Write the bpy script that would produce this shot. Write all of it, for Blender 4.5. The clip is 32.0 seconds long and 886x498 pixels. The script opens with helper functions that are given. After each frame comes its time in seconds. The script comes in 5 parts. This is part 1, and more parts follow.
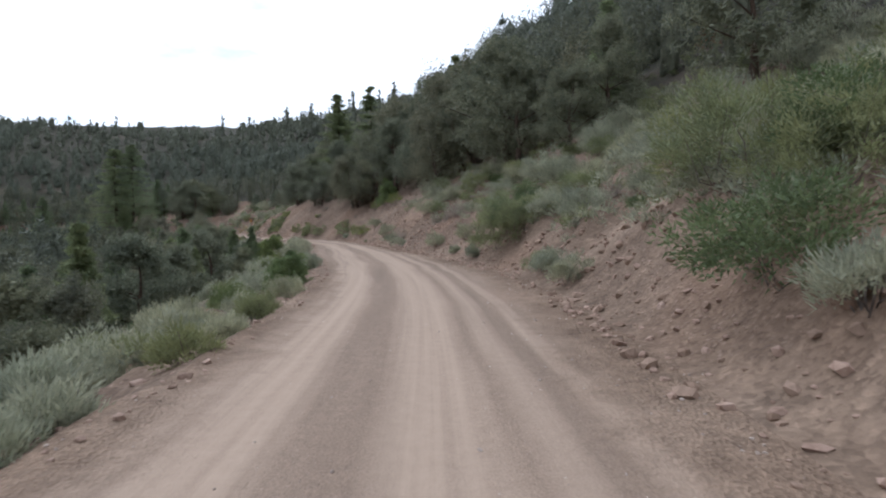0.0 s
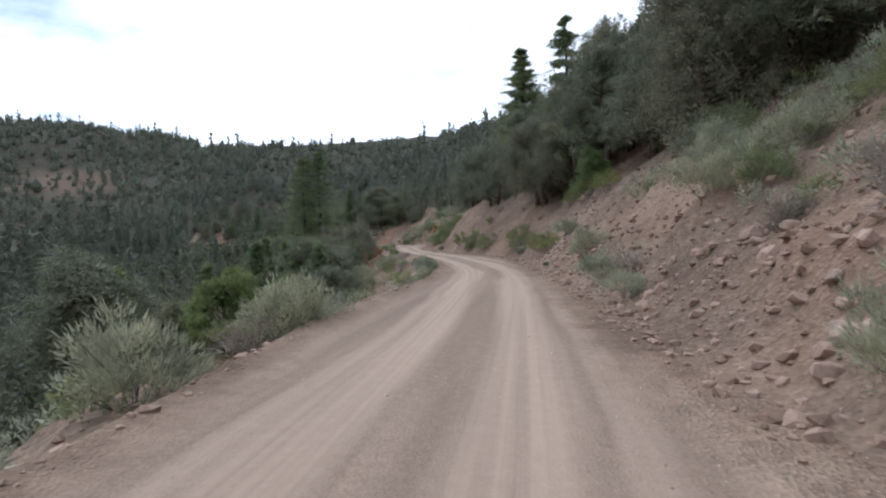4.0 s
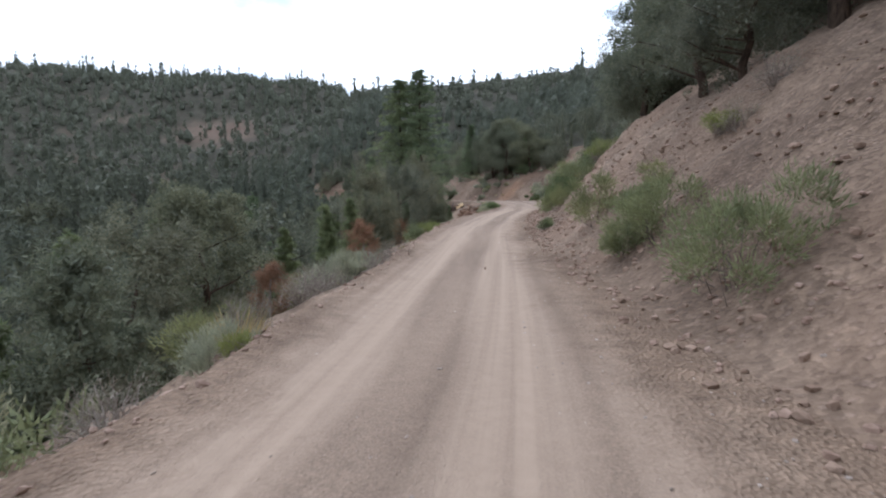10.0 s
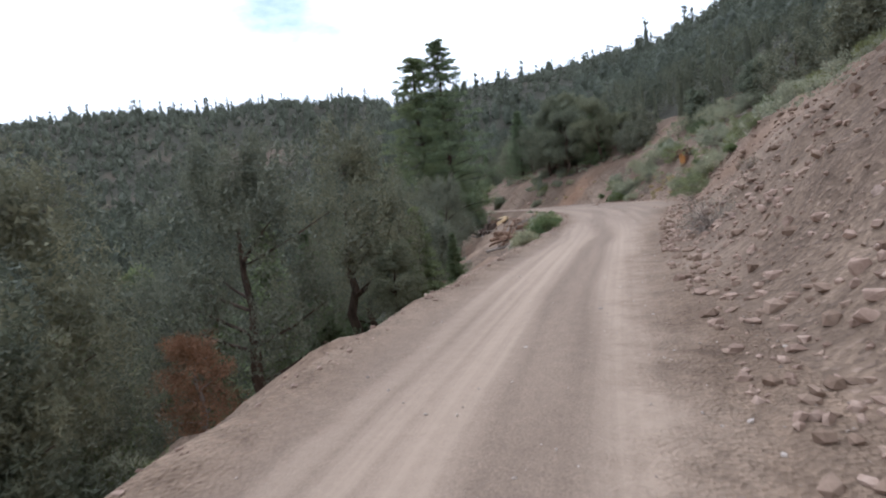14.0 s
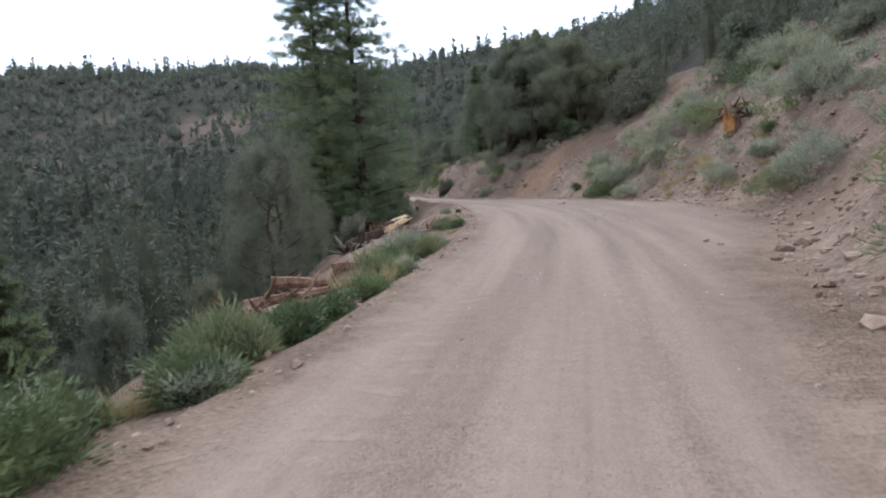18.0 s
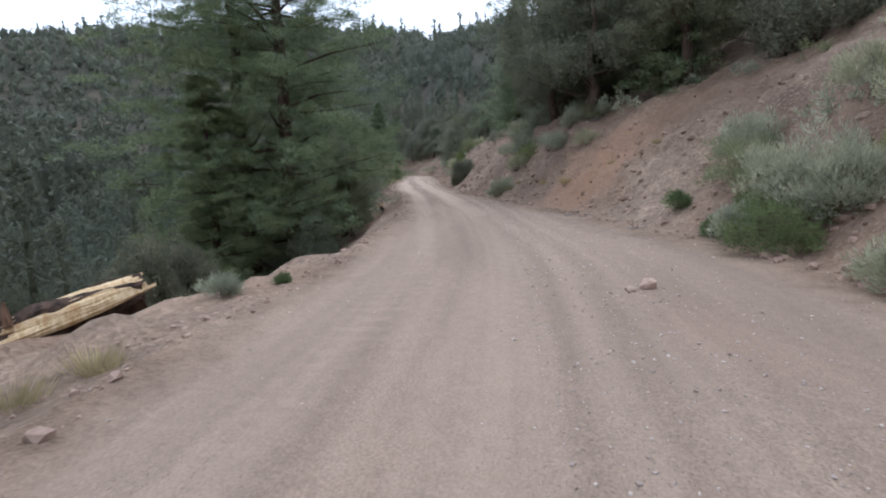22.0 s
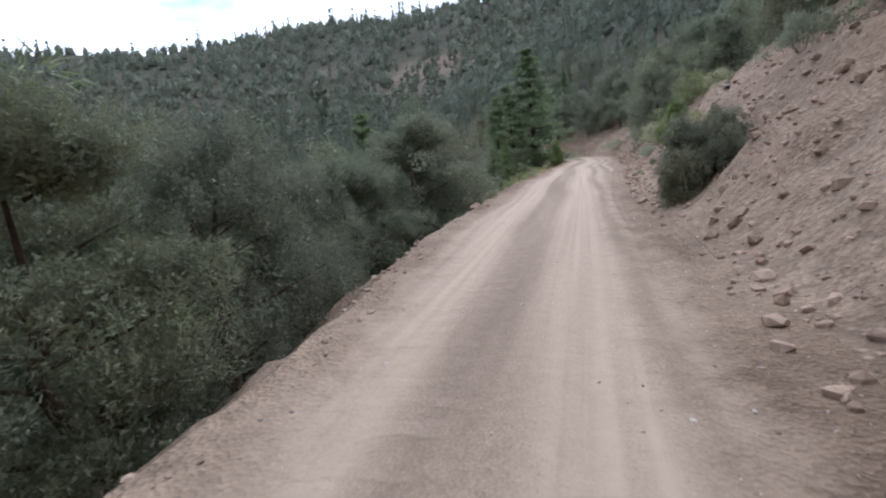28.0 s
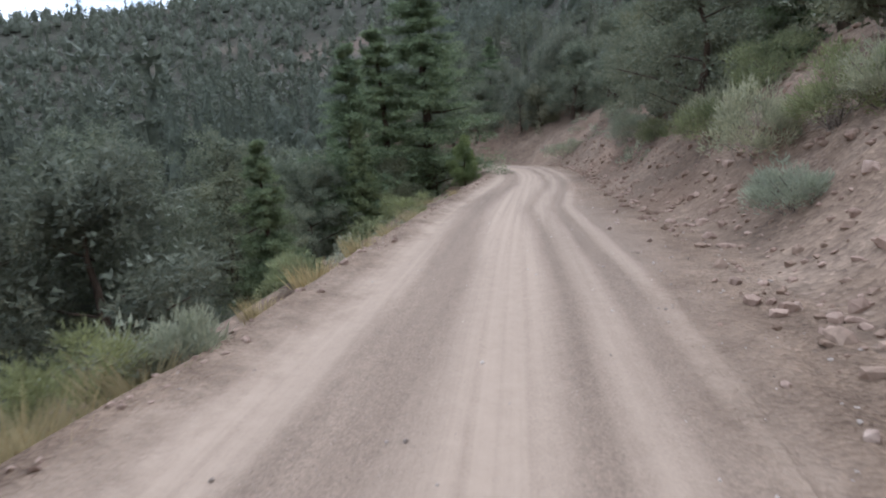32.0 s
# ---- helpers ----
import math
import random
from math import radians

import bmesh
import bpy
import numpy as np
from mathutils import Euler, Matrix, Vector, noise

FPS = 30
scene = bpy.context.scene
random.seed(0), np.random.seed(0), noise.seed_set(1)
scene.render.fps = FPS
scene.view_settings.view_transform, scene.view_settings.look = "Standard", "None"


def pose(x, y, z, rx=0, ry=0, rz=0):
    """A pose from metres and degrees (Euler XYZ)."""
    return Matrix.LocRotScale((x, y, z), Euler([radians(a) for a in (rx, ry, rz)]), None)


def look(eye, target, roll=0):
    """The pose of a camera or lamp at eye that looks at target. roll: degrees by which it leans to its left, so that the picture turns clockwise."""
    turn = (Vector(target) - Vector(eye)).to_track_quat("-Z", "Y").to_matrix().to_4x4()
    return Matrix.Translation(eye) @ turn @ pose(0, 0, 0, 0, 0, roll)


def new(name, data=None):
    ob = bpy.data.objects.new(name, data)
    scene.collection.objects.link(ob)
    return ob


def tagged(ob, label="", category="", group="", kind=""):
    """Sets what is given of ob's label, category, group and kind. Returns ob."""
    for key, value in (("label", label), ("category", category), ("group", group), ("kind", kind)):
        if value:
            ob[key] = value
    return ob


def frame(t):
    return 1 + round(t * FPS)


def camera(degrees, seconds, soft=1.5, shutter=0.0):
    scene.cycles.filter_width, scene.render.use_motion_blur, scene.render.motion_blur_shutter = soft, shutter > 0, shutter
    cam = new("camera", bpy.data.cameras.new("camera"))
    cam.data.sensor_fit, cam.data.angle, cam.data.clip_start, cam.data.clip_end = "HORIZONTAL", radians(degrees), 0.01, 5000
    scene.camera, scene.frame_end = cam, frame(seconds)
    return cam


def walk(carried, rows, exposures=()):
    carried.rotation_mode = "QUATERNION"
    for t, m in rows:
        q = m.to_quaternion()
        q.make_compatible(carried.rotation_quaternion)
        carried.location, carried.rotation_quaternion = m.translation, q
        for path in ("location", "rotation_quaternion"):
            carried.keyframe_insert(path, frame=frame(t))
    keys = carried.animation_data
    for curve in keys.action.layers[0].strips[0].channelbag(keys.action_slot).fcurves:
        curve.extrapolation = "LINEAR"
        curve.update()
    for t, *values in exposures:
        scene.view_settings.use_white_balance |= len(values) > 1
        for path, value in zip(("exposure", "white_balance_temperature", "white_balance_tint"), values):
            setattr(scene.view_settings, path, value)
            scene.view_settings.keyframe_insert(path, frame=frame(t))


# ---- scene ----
cam = camera(76.6, 32.0, soft=2.0, shutter=0.1)
walk(cam, [
    (0.0, pose(0.00, -0.00, 1.70, 87.44, 0.86, -0.04)),
    (0.5, pose(0.02, 3.35, 1.64, 87.53, 1.09, 1.18)),
    (1.0, pose(0.01, 6.70, 1.62, 87.71, 2.22, 5.11)),
    (1.5, pose(-0.03, 9.98, 1.59, 87.31, 1.66, 5.90)),
    (2.0, pose(-0.18, 13.14, 1.61, 88.59, 1.61, 9.52)),
    (2.5, pose(-0.44, 16.26, 1.62, 88.86, 1.40, 12.01)),
    (3.0, pose(-0.88, 19.59, 1.65, 88.99, 1.02, 13.79)),
    (3.5, pose(-1.49, 23.07, 1.65, 89.87, 1.46, 18.27)),
    (4.0, pose(-2.33, 26.64, 1.68, 88.66, 1.99, 21.05)),
    (4.5, pose(-3.38, 30.21, 1.67, 90.07, 2.20, 24.94)),
    (6.5, pose(-6.28, 43.37, 1.70, 89.58, 3.10, 26.67)),
    (7.0, pose(-7.03, 46.43, 1.69, 88.02, -0.45, 27.14)),
    (7.5, pose(-7.59, 49.41, 1.67, 88.95, 1.43, 24.34)),
    (8.0, pose(-8.71, 52.34, 1.70, 86.78, 1.16, 27.73)),
    (8.5, pose(-10.04, 55.34, 1.70, 86.33, 0.21, 29.72)),
    (9.0, pose(-11.52, 58.36, 1.67, 84.70, 0.18, 33.23)),
    (9.5, pose(-13.06, 61.34, 1.67, 84.30, 0.37, 35.98)),
    (10.0, pose(-14.61, 64.23, 1.64, 84.24, 1.66, 37.26)),
    (10.5, pose(-16.20, 67.09, 1.62, 85.25, 2.04, 38.28)),
    (11.0, pose(-17.76, 69.97, 1.62, 85.61, 3.61, 39.57)),
    (11.5, pose(-19.41, 72.73, 1.58, 86.29, 5.26, 42.93)),
    (12.0, pose(-21.13, 75.52, 1.59, 85.83, 6.47, 43.50)),
    (12.5, pose(-22.94, 78.31, 1.57, 86.33, 6.43, 45.57)),
    (13.0, pose(-24.76, 81.18, 1.60, 85.93, 6.08, 44.94)),
    (13.5, pose(-26.53, 83.99, 1.59, 84.90, 7.49, 43.17)),
    (14.0, pose(-28.24, 86.81, 1.63, 85.74, 7.25, 43.59)),
    (14.5, pose(-29.78, 89.59, 1.58, 85.39, 7.66, 43.84)),
    (16.5, pose(-34.41, 100.51, 1.56, 83.63, 6.89, 45.00)),
    (17.0, pose(-35.96, 103.24, 1.55, 84.10, 5.77, 43.94)),
    (17.5, pose(-37.43, 105.94, 1.56, 83.55, 5.85, 42.98)),
    (18.0, pose(-38.81, 108.58, 1.54, 83.44, 4.88, 42.31)),
    (18.5, pose(-40.16, 111.11, 1.53, 83.18, 4.80, 41.99)),
    (19.0, pose(-41.47, 113.61, 1.59, 83.78, 3.59, 41.22)),
    (19.5, pose(-42.78, 116.02, 1.58, 84.75, 2.42, 40.95)),
    (20.0, pose(-44.07, 118.53, 1.60, 84.76, 1.89, 41.63)),
    (20.5, pose(-45.43, 120.96, 1.66, 85.33, 1.80, 43.05)),
    (21.0, pose(-46.94, 123.26, 1.73, 84.95, 2.30, 46.18)),
    (21.5, pose(-48.53, 125.55, 1.76, 83.50, 1.93, 48.22)),
    (22.0, pose(-50.23, 127.75, 1.78, 81.49, 2.16, 49.32)),
    (22.5, pose(-51.94, 129.90, 1.73, 79.52, 2.37, 50.50)),
    (23.0, pose(-53.71, 131.79, 1.74, 79.32, 2.66, 52.59)),
    (23.5, pose(-55.51, 133.64, 1.75, 79.33, 3.04, 54.73)),
    (24.0, pose(-57.22, 135.39, 1.72, 79.75, 3.23, 57.38)),
    (24.5, pose(-59.02, 137.11, 1.69, 79.72, 3.66, 57.68)),
    (25.0, pose(-60.94, 138.84, 1.64, 78.81, 4.30, 60.95)),
    (25.5, pose(-63.04, 140.58, 1.60, 80.56, 5.31, 62.24)),
    (26.0, pose(-65.22, 142.25, 1.56, 80.29, 6.64, 64.36)),
    (26.5, pose(-67.44, 143.82, 1.48, 82.18, 6.27, 66.00)),
    (28.5, pose(-77.51, 150.98, 1.67, 80.40, 5.78, 68.35)),
    (29.0, pose(-80.46, 153.07, 1.66, 79.73, 5.58, 67.82)),
    (29.5, pose(-83.43, 155.19, 1.65, 79.50, 6.18, 65.59)),
    (30.0, pose(-86.34, 157.35, 1.63, 80.63, 7.58, 66.01)),
    (30.5, pose(-89.24, 159.49, 1.61, 80.03, 6.66, 65.88)),
    (31.0, pose(-92.12, 161.56, 1.60, 79.72, 5.08, 66.43)),
    (31.5, pose(-95.02, 163.67, 1.63, 79.13, 3.65, 65.14)),
    (32.0, pose(-97.93, 165.91, 1.66, 79.83, 3.82, 61.42)),
], [(0, 0.14, 5640, 11), (8, 0.32, 5580, 11), (14, 0.42, 5560, 11), (20, 0.50, 5450, 11), (24, 0.53, 5450, 10), (26.5, 0.74, 5520, 10.5), (29, 0.70, 5380, 10.5), (32, 0.58, 5380, 10)])

# ---------------------------------------------------------------- world, sun
world = bpy.data.worlds.new("sky")
scene.world = world
world.use_nodes = True
wn, wl_ = world.node_tree.nodes, world.node_tree.links
wn.clear()
w_out = wn.new("ShaderNodeOutputWorld")
w_bg = wn.new("ShaderNodeBackground")
w_sky = wn.new("ShaderNodeTexSky")
w_sky.sky_type = 'NISHITA'
w_sky.sun_disc = False
SUN_EL, SUN_AZ = radians(55), radians(-40)      # azimuth from +y, to the right
w_sky.sun_elevation, w_sky.sun_rotation = SUN_EL, SUN_AZ
w_tc = wn.new("ShaderNodeTexCoord")
w_map = wn.new("ShaderNodeMapping")
w_map.inputs["Scale"].default_value = (1.0, 1.0, 2.6)
w_no = wn.new("ShaderNodeTexNoise")
w_no.inputs["Scale"].default_value = 2.3
w_no.inputs["Detail"].default_value = 7
w_no.inputs["Roughness"].default_value = 0.55
w_ra = wn.new("ShaderNodeValToRGB")
w_ra.color_ramp.elements[0].position, w_ra.color_ramp.elements[1].position = 0.30, 0.44
w_no2 = wn.new("ShaderNodeTexNoise")
w_no2.inputs["Scale"].default_value = 5.0
w_no2.inputs["Detail"].default_value = 5
w_cl = wn.new("ShaderNodeMix")
w_cl.data_type = 'RGBA'
w_cl.inputs[6].default_value = (8.2, 8.6, 9.2, 1)
w_cl.inputs[7].default_value = (12.6, 12.8, 13.2, 1)
w_mix = wn.new("ShaderNodeMix")
w_mix.data_type = 'RGBA'
w_bg.inputs["Strength"].default_value = 0.115
wl_.new(w_tc.outputs["Generated"], w_map.inputs["Vector"])
wl_.new(w_map.outputs["Vector"], w_no.inputs["Vector"])
wl_.new(w_map.outputs["Vector"], w_no2.inputs["Vector"])
wl_.new(w_no.outputs["Fac"], w_ra.inputs["Fac"])
wl_.new(w_ra.outputs["Color"], w_mix.inputs[0])
wl_.new(w_no2.outputs["Fac"], w_cl.inputs[0])
wl_.new(w_sky.outputs["Color"], w_mix.inputs[6])
wl_.new(w_cl.outputs[2], w_mix.inputs[7])
wl_.new(w_mix.outputs[2], w_bg.inputs["Color"])
wl_.new(w_bg.outputs["Background"], w_out.inputs["Surface"])

sun = new("sun", bpy.data.lights.new("sun", "SUN"))
sun.data.energy, sun.data.angle, sun.data.color = 1.2, radians(28), (1.0, 0.98, 0.95)
sun.matrix_world = look((0, 0, 0), (-math.sin(SUN_AZ) * math.cos(SUN_EL), -math.cos(SUN_AZ) * math.cos(SUN_EL), -math.sin(SUN_EL)))

# ---------------------------------------------------------------- materials


def material(name, rough=0.9, spec=0.25):
    m = bpy.data.materials.new(name)
    m.use_nodes = True
    nt = m.node_tree
    b = nt.nodes["Principled BSDF"]
    b.inputs["Roughness"].default_value = rough
    b.inputs["Specular IOR Level"].default_value = spec
    return m, nt, b


def node(nt, kind, **values):
    n = nt.nodes.new(kind)
    for k, v in values.items():
        n.inputs[k.replace("_", " ")].default_value = v
    return n


def noise_node(nt, vec, scale, detail=4, rough=0.55):
    n = node(nt, "ShaderNodeTexNoise", Scale=scale, Detail=detail, Roughness=rough)
    if vec is not None:
        nt.links.new(vec, n.inputs["Vector"])
    return n.outputs["Fac"]


def ramp(nt, fac, stops):
    r = nt.nodes.new("ShaderNodeValToRGB")
    e = r.color_ramp.elements
    while len(e) < len(stops):
        e.new(0.5)
    for el, (p, c) in zip(e, stops):
        el.position = p
        el.color = (*c, 1) if len(c) == 3 else c
    nt.links.new(fac, r.inputs["Fac"])
    return r.outputs["Color"]


def mix(nt, fac, a, b, blend='MIX'):
    n = nt.nodes.new("ShaderNodeMix")
    n.data_type = 'RGBA'
    n.blend_type = blend
    for sock, v in ((n.inputs[0], fac), (n.inputs[6], a), (n.inputs[7], b)):
        if isinstance(v, (int, float)):
            sock.default_value = v
        elif isinstance(v, tuple):
            sock.default_value = (*v, 1)
        else:
            nt.links.new(v, sock)
    return n.outputs[2]


def calc(nt, op, a, b=None):
    n = nt.nodes.new("ShaderNodeMath")
    n.operation = op
    if op == 'MULTIPLY_ADD':
        n.inputs[2].default_value = 0.25
    for sock, v in ((n.inputs[0], a), (n.inputs[1], b)):
        if v is None:
            continue
        if isinstance(v, (int, float)):
            sock.default_value = v
        else:
            nt.links.new(v, sock)
    return n.outputs[0]


def bump(nt, b, height, strength, distance):
    n = node(nt, "ShaderNodeBump", Strength=strength, Distance=distance)
    nt.links.new(height, n.inputs["Height"])
    nt.links.new(n.outputs["Normal"], b.inputs["Normal"])


def world_vec(nt):
    g = nt.nodes.new("ShaderNodeNewGeometry")
    return g.outputs["Position"]


def dirt_base(nt, p, dark, mid, light):
    big = noise_node(nt, p, 0.22, 5)
    fine = noise_node(nt, p, 5.0, 6, 0.65)
    c = ramp(nt, big, [(0.3, dark), (0.5, mid), (0.72, light)])
    speck = ramp(nt, fine, [(0.3, (0.72, 0.72, 0.72)), (0.7, (1.25, 1.25, 1.25))])
    return mix(nt, 0.75, c, speck, 'MULTIPLY'), fine


def red_spot(nt, p):
    """Where orange-red earth has washed down beside the road."""
    far = nt.nodes.new("ShaderNodeVectorMath")
    far.operation = 'DISTANCE'
    nt.links.new(p, far.inputs[0])
    far.inputs[1].default_value = (-63.1, 146.2, 1.3)
    wob = calc(nt, 'MULTIPLY', calc(nt, 'SUBTRACT', noise_node(nt, p, 0.8, 5, 0.65), 0.5), 5.0)
    return ramp(nt, calc(nt, 'MULTIPLY', calc(nt, 'ADD', far.outputs["Value"], wob), 0.1), [(0.08, (1, 1, 1)), (0.36, (0, 0, 0))])


# packed dirt road: tan wheel tracks, greyer loose gravel between and beside them
M_ROAD, nt, b = material("packed_dirt", 0.95, 0.15)
uv = nt.nodes.new("ShaderNodeUVMap")
uv.uv_map = "UVMap"
sep = nt.nodes.new("ShaderNodeSeparateXYZ")
nt.links.new(uv.outputs["UV"], sep.inputs["Vector"])
p = world_vec(nt)
long_map = node(nt, "ShaderNodeMapping", Scale=(1.0, 0.07, 1.0))
nt.links.new(uv.outputs["UV"], long_map.inputs["Vector"])
bands = noise_node(nt, long_map.outputs["Vector"], 1.3, 5, 0.6)
fine = noise_node(nt, p, 6.0, 7, 0.7)
grit = noise_node(nt, p, 42.0, 3, 0.7)
col = ramp(nt, bands, [(0.3, (0.190, 0.137, 0.100)), (0.5, (0.232, 0.168, 0.123)), (0.7, (0.284, 0.208, 0.152))])
col = mix(nt, 0.5, col, ramp(nt, fine, [(0.3, (0.78, 0.77, 0.76)), (0.7, (1.2, 1.2, 1.2))]), 'MULTIPLY')
col = mix(nt, 0.75, col, ramp(nt, grit, [(0.3, (0.62, 0.62, 0.62)), (0.7, (1.34, 1.34, 1.34))]), 'MULTIPLY')
wob = noise_node(nt, p, 0.09, 2)
uu = calc(nt, 'ADD', sep.outputs["X"], calc(nt, 'MULTIPLY', calc(nt, 'SUBTRACT', wob, 0.5), 1.2))
track = None
for centre, half in ((-1.85, 0.5), (-0.1, 0.55), (-2.45, 0.2), (0.85, 0.22), (1.5, 0.16)):
    k = calc(nt, 'DIVIDE', calc(nt, 'ABSOLUTE', calc(nt, 'SUBTRACT', uu, centre)), half)
    k = calc(nt, 'MAXIMUM', calc(nt, 'SUBTRACT', 1.25, calc(nt, 'MULTIPLY', k, k)), 0.0)
    k = calc(nt, 'MULTIPLY', k, 1.0 if half > 0.31 else 0.6)
    track = k if track is None else calc(nt, 'MAXIMUM', track, k)
streak_map = node(nt, "ShaderNodeMapping", Scale=(7.0, 0.06, 1.0))
nt.links.new(uv.outputs["UV"], streak_map.inputs["Vector"])
streak = noise_node(nt, streak_map.outputs["Vector"], 1.0, 4)
track = calc(nt, 'MULTIPLY', calc(nt, 'MINIMUM', track, 1.0), calc(nt, 'MULTIPLY', streak, 1.5))
worn = ramp(nt, calc(nt, 'MULTIPLY', sep.outputs["Y"], 0.0025), [(0.0, (1, 1, 1)), (0.42, (1, 1, 1)), (0.462, (0.32, 0.32, 0.32)), (0.545, (0.32, 0.32, 0.32)), (0.575, (1, 1, 1))])
track_fac = calc(nt, 'MULTIPLY', calc(nt, 'MINIMUM', calc(nt, 'MULTIPLY', track, 0.95), 0.9), worn)
col = mix(nt, track_fac, col, mix(nt, fine, (0.330, 0.244, 0.179), (0.425, 0.320, 0.238)))
stone = node(nt, "ShaderNodeTexVoronoi", Scale=26.0)
nt.links.new(p, stone.inputs["Vector"])
st = ramp(nt, stone.outputs["Distance"], [(0.14, (1, 1, 1)), (0.28, (0, 0, 0))])
patch = ramp(nt, noise_node(nt, p, 0.7, 3), [(0.38, (0, 0, 0)), (0.58, (1, 1, 1))])
stf = calc(nt, 'MULTIPLY', calc(nt, 'MULTIPLY', st, patch), calc(nt, 'SUBTRACT', 1.0, track_fac))
col = mix(nt, calc(nt, 'MULTIPLY', stf, 0.6), col, mix(nt, stone.outputs["Color"], (0.16, 0.118, 0.09), (0.44, 0.345, 0.275)))
redp = ramp(nt, noise_node(nt, p, 0.11, 2), [(0.55, (0, 0, 0)), (0.68, (1, 1, 1))])
side = calc(nt, 'MINIMUM', calc(nt, 'MAXIMUM', calc(nt, 'SUBTRACT', sep.outputs["X"], 1.4), 0.0), 1.0)
col = mix(nt, calc(nt, 'MULTIPLY', calc(nt, 'MULTIPLY', redp, side), 0.4), col, (0.34, 0.2, 0.13))
far_side = calc(nt, 'MINIMUM', calc(nt, 'MAXIMUM', calc(nt, 'SUBTRACT', sep.outputs["X"], 1.6), 0.0), 1.0)
col = mix(nt, calc(nt, 'MULTIPLY', calc(nt, 'MULTIPLY', red_spot(nt, p), far_side), 0.7), col, (0.34, 0.20, 0.125))
# the two ruts that leave the track beyond the pines, with their shade in the colour
shift = calc(nt, 'MULTIPLY', calc(nt, 'MAXIMUM', calc(nt, 'SUBTRACT', sep.outputs["Y"], 250.0), 0.0), 0.06)
where = calc(nt, 'SUBTRACT', sep.outputs["X"], shift)
there = ramp(nt, calc(nt, 'MULTIPLY', sep.outputs["Y"], 0.0025), [(0.592, (0, 0, 0)), (0.602, (1, 1, 1)), (0.655, (1, 1, 1)), (0.67, (0, 0, 0))])
rut = None
for centre, half in ((0.85, 0.09), (1.4, 0.07), (1.62, 0.04)):
    k = calc(nt, 'DIVIDE', calc(nt, 'SUBTRACT', calc(nt, 'ADD', where, calc(nt, 'MULTIPLY', noise_node(nt, p, 0.8, 4), 0.25)), centre + 0.12), half)
    k = calc(nt, 'MAXIMUM', calc(nt, 'SUBTRACT', 1.0, calc(nt, 'MULTIPLY', k, k)), 0.0)
    rut = k if rut is None else calc(nt, 'MAXIMUM', rut, k)
gaps = ramp(nt, noise_node(nt, p, 0.9, 3), [(0.35, (0.25, 0.25, 0.25)), (0.6, (1, 1, 1))])
rut = calc(nt, 'MULTIPLY', calc(nt, 'MULTIPLY', rut, there), gaps)
# groove shade put into the colour as broken dark lines
col = mix(nt, calc(nt, 'MULTIPLY', rut, 0.45), col, (0.17, 0.122, 0.09))
# washboard: paler crests across the wheel tracks, in stretches
crest_map = node(nt, "ShaderNodeMapping", Scale=(0.5, 0.09, 1.0))
nt.links.new(uv.outputs["UV"], crest_map.inputs["Vector"])
stretch = ramp(nt, noise_node(nt, crest_map.outputs["Vector"], 1.0, 3), [(0.52, (0, 0, 0)), (0.66, (1, 1, 1))])
wander = calc(nt, 'MULTIPLY', noise_node(nt, p, 1.2, 3), 7.0)
crest = calc(nt, 'SINE', calc(nt, 'ADD', calc(nt, 'MULTIPLY', sep.outputs["Y"], 15.5), wander))
crest = ramp(nt, calc(nt, 'ADD', calc(nt, 'MULTIPLY', crest, 0.5), 0.5), [(0.45, (0, 0, 0)), (0.8, (1, 1, 1))])
lane = calc(nt, 'DIVIDE', calc(nt, 'SUBTRACT', uu, -1.45), 0.6)
lane = calc(nt, 'MAXIMUM', calc(nt, 'SUBTRACT', 1.0, calc(nt, 'MULTIPLY', lane, lane)), 0.0)
broken = ramp(nt, noise_node(nt, p, 2.6, 3, 0.6), [(0.38, (0, 0, 0)), (0.62, (1, 1, 1))])
crest = calc(nt, 'MULTIPLY', calc(nt, 'MULTIPLY', crest, calc(nt, 'MULTIPLY', stretch, broken)), lane)
col = mix(nt, calc(nt, 'MULTIPLY', crest, 0.24), col, (0.44, 0.335, 0.256))
col = mix(nt, calc(nt, 'SUBTRACT', 1.0, worn), col, mix(nt, 1.0, col, (0.97, 0.97, 0.98), 'MULTIPLY'))
edge_uv = nt.nodes.new("ShaderNodeUVMap")
uv.uv_map = "UVMap"
edge_uv.uv_map = "edge"
esep = nt.nodes.new("ShaderNodeSeparateXYZ")
nt.links.new(edge_uv.outputs["UV"], esep.inputs["Vector"])
near = calc(nt, 'MINIMUM', esep.outputs["X"], calc(nt, 'SUBTRACT', esep.outputs["Y"], 0.55))
near = calc(nt, 'ADD', near, calc(nt, 'MULTIPLY', calc(nt, 'SUBTRACT', noise_node(nt, p, 1.1, 5, 0.7), 0.5), 1.6))
loose = ramp(nt, calc(nt, 'MULTIPLY', near, 0.8), [(0.05, (1, 1, 1)), (0.75, (0, 0, 0))])
chip = node(nt, "ShaderNodeTexVoronoi", Scale=24.0)
nt.links.new(p, chip.inputs["Vector"])
rubble = noise_node(nt, p, 2.2, 5, 0.7)
earth = ramp(nt, noise_node(nt, p, 0.22, 5), [(0.3, (0.142, 0.097, 0.068)), (0.5, (0.218, 0.154, 0.109)), (0.72, (0.300, 0.222, 0.163))])
earth = mix(nt, 0.5, earth, mix(nt, chip.outputs["Color"], (0.5, 0.48, 0.47), (1.5, 1.48, 1.45)), 'MULTIPLY')
earth = mix(nt, 0.7, earth, ramp(nt, rubble, [(0.3, (0.6, 0.58, 0.57)), (0.7, (1.3, 1.28, 1.25))]), 'MULTIPLY')
col = mix(nt, loose, col, earth)
